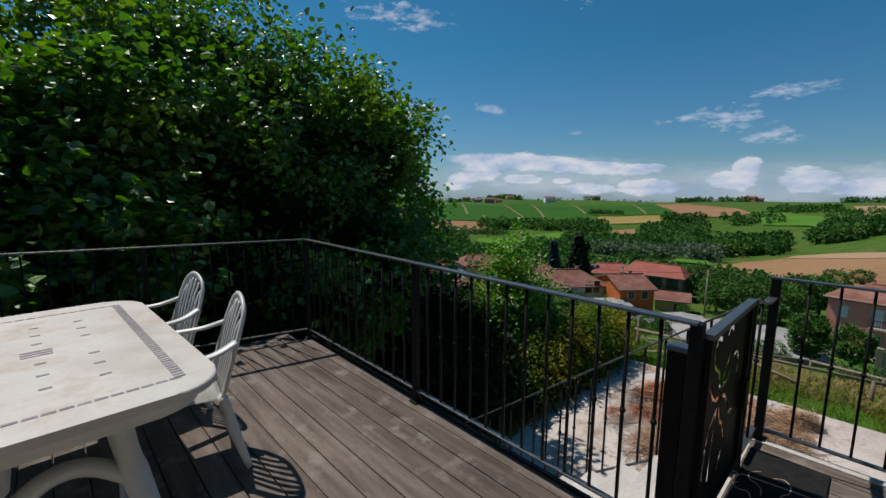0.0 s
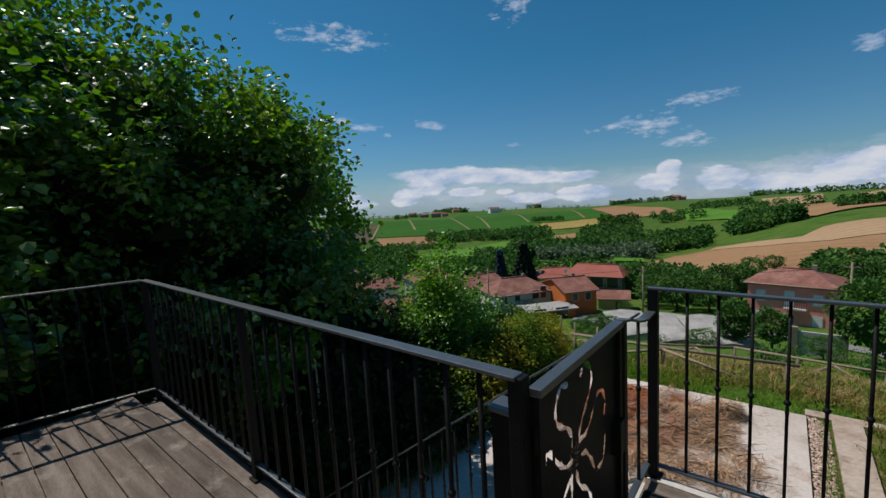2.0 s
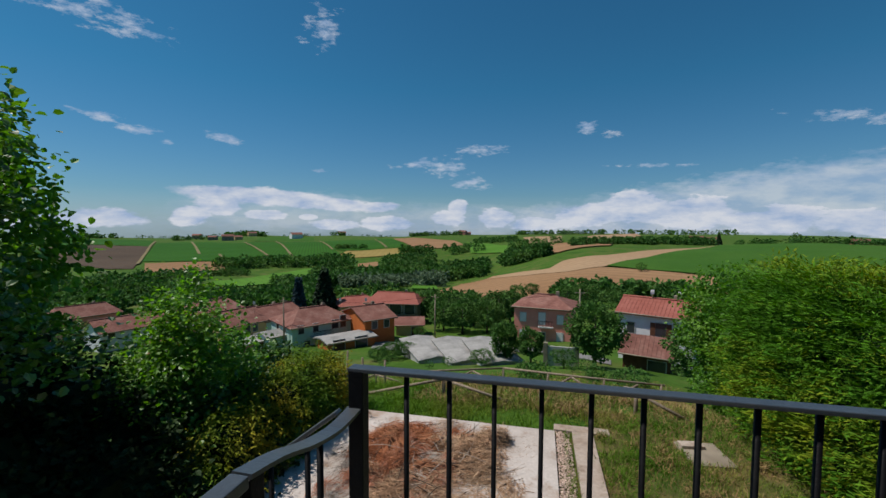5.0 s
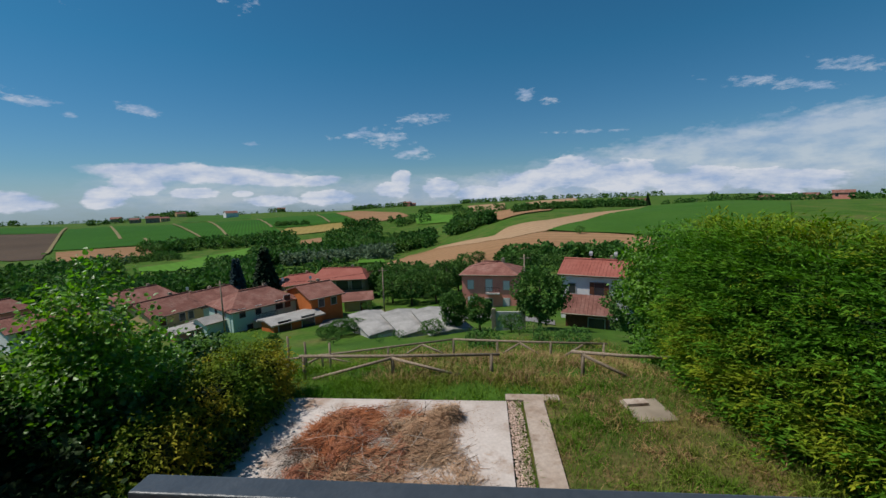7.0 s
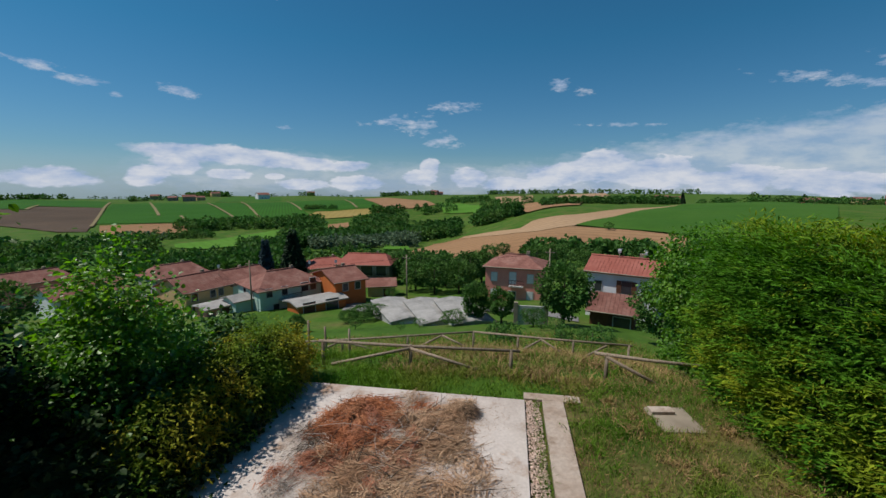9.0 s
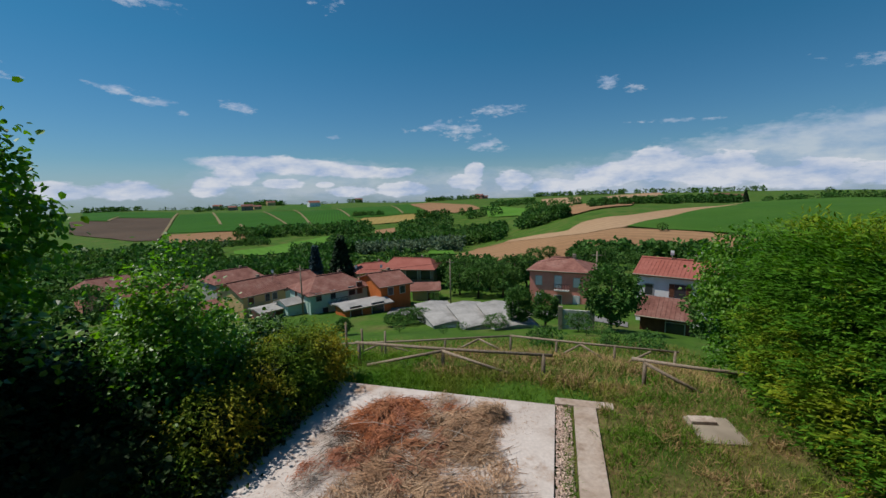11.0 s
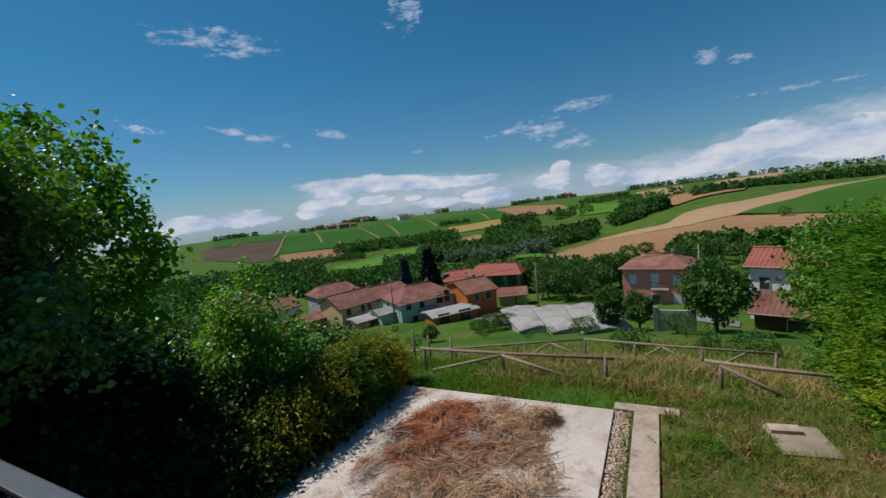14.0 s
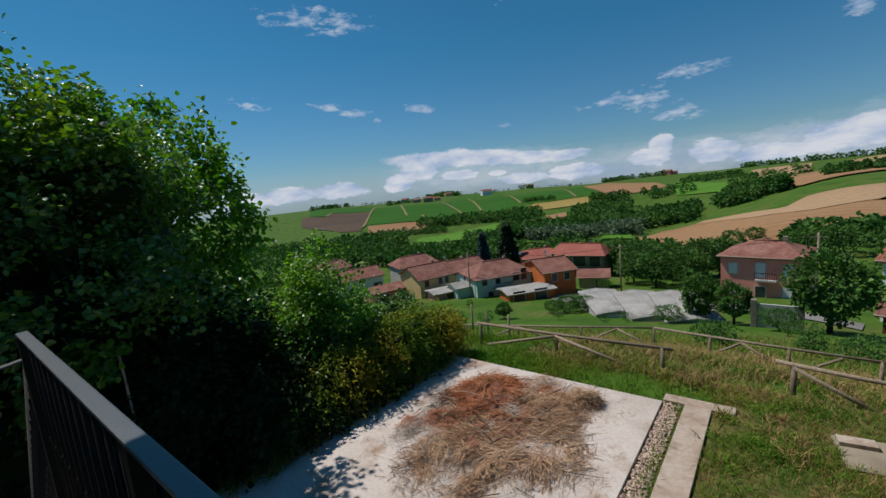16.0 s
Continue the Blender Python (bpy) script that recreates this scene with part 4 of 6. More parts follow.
def blades(name, n, area, zf, mat, h0, h1, label, test=None):
    x = rng.uniform(area[0], area[1], n)
    y = rng.uniform(area[2], area[3], n)
    k = np.array([noise.noise(Vector((a * 0.8, b * 0.8, 2.0))) + 0.5 * noise.noise(Vector((a * 2.3, b * 2.3, 7.0))) for a, b in zip(x, y)])
    ok = rng.uniform(-0.75, 0.35, n) < k
    if test:
        ok &= np.array([test(a, b) for a, b in zip(x, y)])
    x, y, k = x[ok], y[ok], k[ok]
    z = np.array([zf(a, b) for a, b in zip(x, y)])
    m = len(x)
    way = rng.normal(size=(m, 3)) * 0.42 + np.array([0, 0, 0.8])
    ob = leaf_mesh(name, np.column_stack([x, y, z]), way, rng.uniform(h0, h1, m) * (1 + 0.5 * k), mat, shape="blade", droop=0.35)
    return tagged(ob, label, "grass", kind="stuff")


def build_pile():
    g = np.random.default_rng(31)

    def clumps(n, cx, cy, sx, sy, size, high):
        """Tussocks about a middle: place, size, height, and the way in which most of their twigs lie."""
        out = []
        for _ in range(n):
            k = g.uniform(0.55, 1.3)
            out.append((cx + sx * g.normal(), cy + sy * g.normal(), size * k, size * k * g.uniform(0.6, 1.0), high * g.uniform(0.5, 1.4), g.uniform(0, math.pi)))
        return out

    def heap(name, n, mat, blobs, label, length, thin=0.85, stray=0.6):
        pos, way = [], []
        m = n // len(blobs)
        for cx, cy, sx, sy, hz, turn in blobs:
            x, y = rng.normal(size=m), rng.normal(size=m)
            r2 = x * x + y * y
            px, py = cx + sx * x, cy + sy * y
            top = hz * np.exp(-0.6 * r2)
            pos.append(np.column_stack([px, py, -3.095 + top * rng.uniform(0.15, 1.0, m)]))
            a = turn + rng.normal(0, stray, m) + math.pi * rng.integers(0, 2, m)
            way.append(np.column_stack([np.cos(a), np.sin(a), rng.normal(0.04, 0.2, m)]))
        pos, way = np.vstack(pos), np.vstack(way)
        ok = (pos[:, 1] > -0.4) & (pos[:, 1] < 4.2) & (pos[:, 0] < 11.1)
        pos, way = pos[ok], way[ok]
        return tagged(leaf_mesh(name, pos, way, rng.uniform(0.3, 1.0, len(pos)) * length, mat, shape="blade", droop=0.15, thin=thin), label, "clippings", kind="stuff")
    heap("dry_branch_pile", 11000, M_STRAW, clumps(22, 9.85, 1.15, 0.42, 0.42, 0.2, 0.24) + clumps(7, 10.35, 0.75, 0.12, 0.12, 0.1, 0.3) + clumps(12, 8.9, 0.85, 0.4, 0.4, 0.2, 0.14),
         "heap of dry brown hedge clippings on the slab", 0.26)
    heap("dry_branch_pile", 9000, M_STRAW, clumps(30, 8.1, 1.7, 0.65, 0.7, 0.22, 0.17), "spread of dry brown clippings nearer the house", 0.28)
    heap("rusty_branch_pile", 9000, M_RUST, clumps(22, 9.75, 2.4, 0.42, 0.36, 0.17, 0.24) + clumps(9, 9.0, 3.0, 0.3, 0.25, 0.16, 0.15), "heap of rust-coloured cypress clippings on the slab", 0.3)
    heap("rusty_branch_pile", 4200, M_REDTWIG, clumps(10, 8.9, 1.75, 0.4, 0.35, 0.15, 0.2) + clumps(9, 8.3, 2.9, 0.45, 0.4, 0.16, 0.14) + clumps(5, 9.7, 2.6, 0.3, 0.3, 0.14, 0.27), "heap of rust-red dry conifer clippings on the slab", 0.22)
    heap("twig_scatter", 2600, M_BARK, clumps(16, 9.1, 2.9, 0.7, 0.4, 0.2, 0.2) + clumps(12, 8.2, 1.6, 0.5, 0.7, 0.2, 0.16) + clumps(3, 10.4, 0.7, 0.08, 0.08, 0.08, 0.3), "dark brown twigs among the clippings on the slab", 0.34, 0.3)
    heap("twig_scatter", 3600, M_GREYTWIG, clumps(8, 9.7, 2.0, 0.3, 0.3, 0.2, 0.16) + clumps(14, 8.3, 2.6, 0.5, 0.5, 0.22, 0.16) + clumps(6, 7.4, 1.6, 0.4, 0.5, 0.2, 0.1), "grey twigs among the clippings on the slab", 0.34, 0.35)
    heap("scattered_needles", 2600, M_STRAW, clumps(26, 8.6, 2.0, 1.4, 1.1, 0.3, 0.012), "dry needles scattered over the slab", 0.2, 0.4, 1.5)
    heap("scattered_needles", 1200, M_REDTWIG, clumps(30, 9.0, 1.8, 1.5, 1.4, 0.13, 0.012), "red needles scattered over the slab", 0.16, 0.4, 1.5)
    for i in range(70):
        x, y = rng.normal(8.9, 0.85), rng.normal(1.9, 0.8)
        if not (-0.3 < y < 3.9 and 6.5 < x < 10.8):
            continue
        a, ln = rng.uniform(0, 6.28), rng.uniform(0.3, 1.0)
        z = -3.06 + rng.uniform(0.02, 0.2) * math.exp(-0.5 * ((x - 9.2) ** 2 + (y - 1.9) ** 2))
        p = [(x, y, z - 0.03), (x + 0.5 * ln * math.cos(a), y + 0.5 * ln * math.sin(a), z + rng.uniform(0, 0.03)), (x + ln * math.cos(a + 0.12), y + ln * math.sin(a + 0.12), z - 0.02)]
        tagged(part("cut_branch", tube(bmesh.new(), curve_points(p, 3), [0.008 - 0.0009 * k for k in range(7)], 5), M_BARK if i % 3 else M_GREYTWIG), "thin dry cut branch lying on the heap", "branch", "cut branches")


def fence_bay(label, a, b, posts, braces, rad=0.045, group="log fence bays"):
    """A low fence of round logs: a top rail from a to b, posts at shares of its length, and braces (share, share_low)."""
    f = thing("log_fence", (0, 0, 0), 0, label, "fence", group)
    A, B = Vector(a), Vector(b)
    part("top_log", tube(bmesh.new(), [A, A.lerp(B, 0.5) + Vector((0, 0, -0.02)), B], [rad, rad * 0.95, rad * 0.88], 8), M_WOODPOST, f)
    for s in posts:
        p = A.lerp(B, s)
        part("post", tube(bmesh.new(), [(p.x, p.y, ground_z(p.x, p.y) - 0.2), (p.x, p.y, p.z + 0.02)], rad * 1.05, 8), M_WOODPOST, f)
    for s0, s1 in braces:
        p, q = A.lerp(B, s0), A.lerp(B, s1)
        part("brace_log", tube(bmesh.new(), [(p.x - 0.06, p.y, p.z - 0.05), (q.x - 0.06, q.y, ground_z(q.x, q.y) + 0.05)], rad * 0.9, 8), M_WOODPOST, f)


def build_fences():
    fence_bay("low fence of weathered round logs beyond the slab", (12.95, 4.95, -2.80), (12.75, -0.45, -2.64), (0.02, 0.48, 0.96), ((0.48, 0.07), (0.48, 0.82)))
    fence_bay("low fence of weathered round logs beside the hedge", (12.9, -2.25, -2.62), (12.6, -4.6, -2.66), (0.12,), ((0.12, 0.7),))
    def zt(x, y):
        return ground_z(x, y) + 0.8
    a, b, c = (18.2, 9.5), (18.6, 1.2), (18.0, -4.6)
    fence_bay("second low log fence further down the slope", (*a, zt(*a)), (*b, zt(*b)), (0.02, 0.35, 0.68, 1.0), ((0.35, 0.15), (0.35, 0.55), (0.85, 0.7), (0.85, 1.0)))
    fence_bay("second low log fence further down the slope", (*b, zt(*b)), (*c, zt(*c)), (0.3, 0.65, 0.98), ((0.45, 0.3), (0.45, 0.62), (0.85, 0.7)))


# ---------------------------------------------------------------- plants near by
def build_plants():
    big = thing("tree", (2.6, 9.0, -3.3), 0, "large broadleaf tree with dense dark green crown beside the terrace", "tree")
    L = [(-0.2, 0.2, 5.7, 2.8, 2.5, 2.7), (1.0, -0.6, 4.9, 2.6, 2.4, 2.2), (-2.3, -0.9, 4.7, 2.2, 2.2, 2.3), (0.7, -1.3, 2.7, 3.1, 2.2, 2.3), (-2.6, -1.0, 2.8, 2.6, 2.2, 2.5),
         (2.5, 0.0, 4.3, 1.7, 1.9, 1.9), (-4.3, -0.6, 3.6, 2.2, 2.2, 2.4), (2.2, -1.6, 5.3, 1.1, 1.0, 0.8)]
    tree_wood(big, 6.5, 0.22, L, 9)
    # added cores and inner leaves block light and show as dark shade
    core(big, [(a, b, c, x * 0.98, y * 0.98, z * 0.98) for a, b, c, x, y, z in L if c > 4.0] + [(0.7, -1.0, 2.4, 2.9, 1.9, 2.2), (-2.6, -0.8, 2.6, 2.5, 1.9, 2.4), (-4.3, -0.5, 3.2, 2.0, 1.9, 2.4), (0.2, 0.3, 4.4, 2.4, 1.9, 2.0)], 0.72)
    foliage("inner_foliage", [(a, b, c, x * 0.68, y * 0.72, z * 0.72) for a, b, c, x, y, z in L if c < 4.0], 400, 6, 0.22, M_SHADELEAF, big, spread=0.5)
    g = np.random.default_rng(52)
    tufts = []
    for a, b, c, x, y, z in L:
        for _ in range(26):
            d = unit(g.normal(size=(1, 3)))[0]
            # no tufts low on the side away from the sun, left dark as shade
            if d[1] * 0.51 + d[2] * 0.86 < -0.3:
                continue
            k, r = g.uniform(0.95, 1.16), g.uniform(0.28, 0.62)
            tufts.append((a + d[0] * x * k, b + d[1] * y * k, c + d[2] * z * k, r * 1.35, r * 1.35, r * 0.6))
    foliage("crown", L, 2300, 26, 0.10, M_LEAF, big, spread=0.4, droop=0.5, lump=0.4, inner=0.6, freq=1.5, shy=0.10)
    foliage("leaf_tuft", tufts, 2900, 26, 0.11, M_LEAF, big, spread=0.4, droop=0.3, lump=0.5, inner=0.25, freq=1.5, level=0.6, shy=0.22)
    # boughs that reach out towards the terrace, their leaves lying flat in the sun
    boughs = []
    for i in range(40):
        h = 3.7 + 2.6 * i / 39
        bx = g.uniform(-5.0, -1.5)
        if h > 6.0 and bx < -2.7:
            continue
        by = -3.75 + 0.62 * (h - 3.7) + g.uniform(-0.35, 0.25)
        r = g.uniform(0.34, 0.62)
        boughs.append((bx, by, h, r * 1.3, r * 1.1, r * 0.3))
        part("limb", tube(bmesh.new(), curve_points([(bx * 0.6, by * 0.35, h - 0.5), (bx * 0.85, by * 0.7, h - 0.1), (bx, by, h)], 3), [0.022 - 0.0025 * k for k in range(7)], 5), M_BARK, big)
    foliage("leaf_tuft", boughs, 820, 20, 0.125, M_LEAF, big, spread=0.34, droop=0.25, lump=0.4, inner=0.2, freq=1.5, level=0.35)
    branch = [(1.05, -3.3, 2.55, 0.34, 0.22, 0.16), (1.45, -3.35, 2.70, 0.36, 0.22, 0.15), (0.85, -3.2, 2.25, 0.28, 0.2, 0.14)]
    foliage("leaf_tuft", branch, 70, 18, 0.12, M_LEAF_DARK, big, spread=0.25, droop=0.4, inner=0.2)
    t2 = thing("tree", (7.3, 11.6, -4.0), 0, "feathery bright green tree behind the large one", "tree")
    L = [(0, 0, 6.8, 1.7, 1.6, 1.7), (0.7, -0.3, 5.0, 1.7, 1.6, 1.8), (-1.3, -0.3, 5.4, 1.6, 1.5, 1.7), (0.2, 0, 3.0, 1.9, 1.7, 1.8)]
    tree_wood(t2, 6.0, 0.16, L, 6)
    foliage("crown", L, 1500, 10, 0.17, M_LEAF_DARK, t2, spread=0.45, droop=0.3, lump=0.35)
    sap = thing("tree", (8.4, 6.3, -3.4), 0, "young leafy tree with an open crown behind the hedge", "tree")
    L = [(0.0, 0, 2.95, 0.5, 0.5, 0.8), (-0.25, 0.1, 2.1, 0.8, 0.7, 0.9), (0.5, 0, 1.9, 0.9, 0.7, 0.8), (-0.6, -0.1, 1.3, 0.9, 0.8, 0.8)]
    tree_wood(sap, 3.0, 0.05, L, 6)
    foliage("crown", L, 900, 15, 0.085, M_SAPLING, sap, spread=0.38, droop=0.2, lump=0.45, inner=0.3, level=0.7)
    hedges = (
        ("shrub", (11.2, 5.1, -3.3), [(-0.4, -0.25, 0.35, 0.9, 0.5, 0.4), (-1.4, -0.2, 0.4, 0.8, 0.5, 0.45), (0, 0, 0.7, 0.85, 0.6, 0.75), (-0.9, 0.05, 0.85, 0.85, 0.65, 0.9), (-1.7, 0, 0.8, 0.8, 0.65, 0.85)], M_LEAF_GOLD, 2500, "golden yellow-green hedge shrub at the slab edge", "spray", 0.10),
        # added growth, coloured dark in place of the hedge's shadow on the slab
        ("shrub", (9.6, 4.72, -3.3), [(-2.6, 0.0, 0.2, 0.7, 0.34, 0.36), (-1.4, 0.02, 0.2, 0.8, 0.34, 0.36), (-0.2, 0.05, 0.2, 0.8, 0.34, 0.36), (0.9, 0.1, 0.18, 0.6, 0.3, 0.32)], M_SHADELEAF, 700, "low growth added along the hedge foot, coloured dark as its shade", "broad", 0.08),
        ("shrub", (7.9, 5.1, -3.3), [(0.4, -0.2, 0.3, 0.8, 0.5, 0.4), (0, 0, 0.75, 0.65, 0.55, 0.75), (0.8, 0.1, 0.6, 0.7, 0.6, 0.7), (-0.8, 0, 0.5, 0.7, 0.55, 0.55)], M_LEAF_GOLD, 1000, "small golden shrub in the dark hedge", "spray", 0.105),
        ("shrub", (9.2, 5.7, -3.3), [(0.2, -0.65, 0.4, 0.9, 0.5, 0.5), (0, 0, 0.7, 1.2, 0.7, 0.8), (-1.4, 0.3, 0.8, 1.2, 0.8, 0.9), (1.6, 0.6, 0.8, 1.0, 0.8, 0.9)], M_HEDGE, 1500, "dark green leafy shrub in the hedge", "broad", 0.1),
        # the next four shrubs carry the tree's deep shade in their leaf colour
        ("shrub", (6.3, 5.65, -3.3), [(0.0, -0.7, 0.4, 1.1, 0.5, 0.5), (0, 0, 0.8, 1.3, 0.9, 0.9), (-1.5, 0.2, 1.0, 1.3, 1.0, 1.2), (0.8, 0.7, 0.9, 1.0, 0.9, 1.0)], M_SHADELEAF, 950, "shrub coloured dark as shade under the large tree", "broad", 0.11),
        # added to close the gap between the trees with a dark mass
        ("shrub", (7.0, 7.3, -3.4), [(0, 0, 1.3, 1.2, 0.9, 1.5), (-1.3, 0.2, 1.7, 1.3, 1.0, 1.9), (-0.4, -0.5, 0.7, 1.3, 0.8, 0.9)], M_SHADELEAF, 1000, "added shrub coloured dark as shade between the trees", "broad", 0.11),
        ("shrub", (3.6, 6.6, -3.3), [(0, 0, 1.3, 1.6, 1.0, 1.7), (-1.9, 0.2, 1.3, 1.6, 1.0, 1.9), (1.5, 0, 1.2, 1.4, 0.9, 1.5)], M_SHADELEAF, 950, "shrub coloured dark as shade below the terrace rail", "broad", 0.13),
        ("shrub", (-0.6, 6.8, -3.3), [(0, 0, 1.6, 1.9, 1.0, 2.2), (-2.2, 0, 1.6, 1.9, 1.0, 2.2)], M_SHADELEAF, 800, "shrub coloured dark as shade behind the terrace end", "broad", 0.14),
    )
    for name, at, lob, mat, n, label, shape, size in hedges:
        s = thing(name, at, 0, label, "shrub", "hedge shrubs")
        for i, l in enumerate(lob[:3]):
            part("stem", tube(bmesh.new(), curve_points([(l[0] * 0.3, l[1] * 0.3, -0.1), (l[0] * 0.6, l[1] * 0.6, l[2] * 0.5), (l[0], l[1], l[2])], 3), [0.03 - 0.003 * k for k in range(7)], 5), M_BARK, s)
        # added core keeps light out of the shrub
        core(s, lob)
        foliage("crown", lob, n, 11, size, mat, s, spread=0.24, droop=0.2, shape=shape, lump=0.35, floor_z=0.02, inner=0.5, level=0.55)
    # tall cypress hedge
    for i, (x, y, h, r) in enumerate(((12.9, -5.85, 3.55, 1.15), (11.6, -5.9, 3.8, 1.25), (10.3, -6.1, 3.8, 1.35), (8.9, -6.35, 3.65, 1.35), (7.5, -6.7, 3.5, 1.35), (6.1, -7.0, 3.4, 1.4))):
        s = thing("cypress", (x, y, -3.25), 0, "tall yellow-green cypress in a clipped hedge row", "cypress", "cypress hedge")
        part("trunk", tube(bmesh.new(), [(0, 0, -0.1), (0.03, 0.02, h * 0.5), (0, 0, h * 0.95)], [0.09, 0.06, 0.012], 7), M_BARK, s)
        L = [(0, 0, 0.9, r, r, 1.1), (0.05, 0, 2.0, r * 0.98, r * 0.98, 1.2), (0, 0.05, 2.7, r * 0.9, r * 0.88, 0.9), (0.1, 0, h - 0.75, r * 0.66, r * 0.62, 0.8)]
        foliage("crown", L, 2300, 24, 0.125, M_CYPRESS, s, toward=(-0.45, 0.85, 0.3), bands=0.75, spread=0.27, droop=-0.04, shape="frond", lump=0.42, inner=0.74, floor_z=0.02, freq=1.6)
        # added solid core; its dark colour stands for shade between the fronds
        part("inner_foliage", tube(bmesh.new(), [(0, 0, 0.05), (0, 0, 1.2), (0, 0, 2.6), (0, 0, h - 0.7)], [r * 0.6, r * 0.72, r * 0.62, r * 0.2], 10), M_SHADELEAF, s)
    for x, y, z, mat, sc, label in ((15.0, -6.1, 0, M_LEAF_DARK, 1.12, "bright green broadleaf bush below the hedge"), (17.0, -7.4, 0, M_LEAF_DARK, 1.3, "green broadleaf bush on the slope")):
        s = thing("bush", (x, y, ground_z(x, y)), 0, label, "bush", "bushes on the slope")
        L = [(0, 0, 1.6 * sc, 1.3 * sc, 1.2 * sc, 1.7 * sc), (0.3, 0.7, 2.7 * sc, 0.9 * sc, 0.9 * sc, 1.2 * sc)]
        part("stem", tube(bmesh.new(), [(0, 0, -0.1), (0, 0, 2 * sc)], [0.06, 0.02], 6), M_BARK, s)
        foliage("crown", L, 1500, 12, 0.10, mat, s, lump=0.35, floor_z=0.02)


def build_stakes():
    for x, y, h, lean in ((13.5, 5.55, 1.25, 0.04), (13.9, 5.2, 1.05, -0.05), (14.2, 4.6, 0.9, 0.03)):
        z = ground_z(x, y)
        tagged(part("stake", tube(bmesh.new(), [(x, y, z - 0.2), (x + lean, y, z + h)], [0.04, 0.032], 7), M_WOODPOST), "weathered wooden stake at the fence end", "stake", "garden stakes")
    tagged(part("stake", tube(bmesh.new(), [(4.40, 5.6, -3.3), (4.36, 5.6, -0.55)], [0.022, 0.018], 7), M_PEBBLE), "thin grey pole among the dark shrubs", "stake", "garden stakes")


build_yard()
build_stakes()
build_pile()
build_fences()
build_plants()


def build_tussocks():
    """Coarse clumps of long grass that stand out of the lawn and the bank."""
    g = np.random.default_rng(88)
    for name, mat, n, label in (("grass_tussocks", M_GRASS, 210, "coarse green grass tussocks in lawn and bank"), ("dry_tussocks", M_DRYGRASS, 120, "dry straw tussocks in lawn and bank")):
        P, W, S = [], [], []
        for i in range(n):
            x, y = (g.uniform(6.2, 12.2), g.uniform(-5.2, -1.5)) if i % 2 else (g.uniform(12.2, 19.0), g.uniform(-5.0, 4.6))
            z = -3.165 if x < 11.7 else ground_z(x, y)
            if x > 10.0 and abs(y + 3.4) < 0.75 and x < 12.0:
                continue
            m = 50
            r = g.uniform(0.05, 0.18)
            P.append(np.column_stack([x + g.normal(0, r, m), y + g.normal(0, r, m), np.full(m, z)]))
            W.append(np.column_stack([g.normal(0, 0.5, m), g.normal(0, 0.5, m), g.uniform(0.5, 1.0, m)]))
            S.append(g.uniform(0.1, 0.24, m) * g.uniform(0.7, 1.3))
        tagged(leaf_mesh(name, np.vstack(P), np.vstack(W), np.concatenate(S), mat, shape="blade", droop=0.45, thin=1.2), label, "grass", kind="stuff")


build_tussocks()
flat = lambda x, y: -3.165
off_manhole = lambda x, y: abs(x - 11.0) > 0.40 or abs(y + 3.42) > 0.34
blades("lawn_grass", 34000, (5.5, 12.6, -6.2, -1.36), flat, M_GRASS, 0.07, 0.17, "patchy green lawn grass", off_manhole)
blades("dry_lawn_grass", 15000, (5.5, 12.6, -6.2, -1.36), flat, M_DRYGRASS, 0.07, 0.17, "dry straw-coloured tufts in the lawn", off_manhole)
blades("bank_grass", 29000, (11.25, 20.0, -6.0, 9.0), ground_z, M_GRASS, 0.12, 0.3, "long green grass on the bank", lambda x, y: x > 11.7 or y > -0.5)
blades("gravel_weeds", 1500, (6.0, 11.3, -0.90, -0.70), lambda x, y: -3.16, M_GRASS, 0.05, 0.16, "weeds growing through the pebbles")
blades("edge_grass", 5200, (4.0, 11.3, 4.15, 4.95), lambda x, y: -3.105, M_GRASS, 0.08, 0.28, "tufts of grass along the hedge foot", lambda x, y: y > 4.42 + 0.3 * noise.noise(Vector((x * 1.3, 0, 4))))
blades("dry_edge_grass", 3000, (4.0, 11.3, 4.05, 4.8), lambda x, y: -3.105, M_DRYGRASS, 0.08, 0.25, "dry tufts along the hedge foot", lambda x, y: y > 4.35 + 0.3 * noise.noise(Vector((x * 1.7, 0, 9))))
blades("verge_grass", 11000, (11.23, 13.4, -0.5, 5.2), lambda x, y: max(ground_z(x, y), -3.3), M_GRASS, 0.1, 0.24, "thick green grass between slab and fence")
blades("slope_grass", 17000, (19.5, 34.0, -9.0, 20.0), ground_z, M_GRASS, 0.2, 0.45, "rough green grass further down the slope")
blades("dry_slope_grass", 9000, (17.0, 34.0, -9.0, 14.0), ground_z, M_DRYGRASS, 0.2, 0.45, "rough dry grass further down the slope")
blades("dry_bank_grass", 30000, (11.7, 20.0, -6.0, 5.0), ground_z, M_DRYGRASS, 0.15, 0.35, "long dry grass on the bank", lambda x, y: y < 3.0 and x > 12.2)


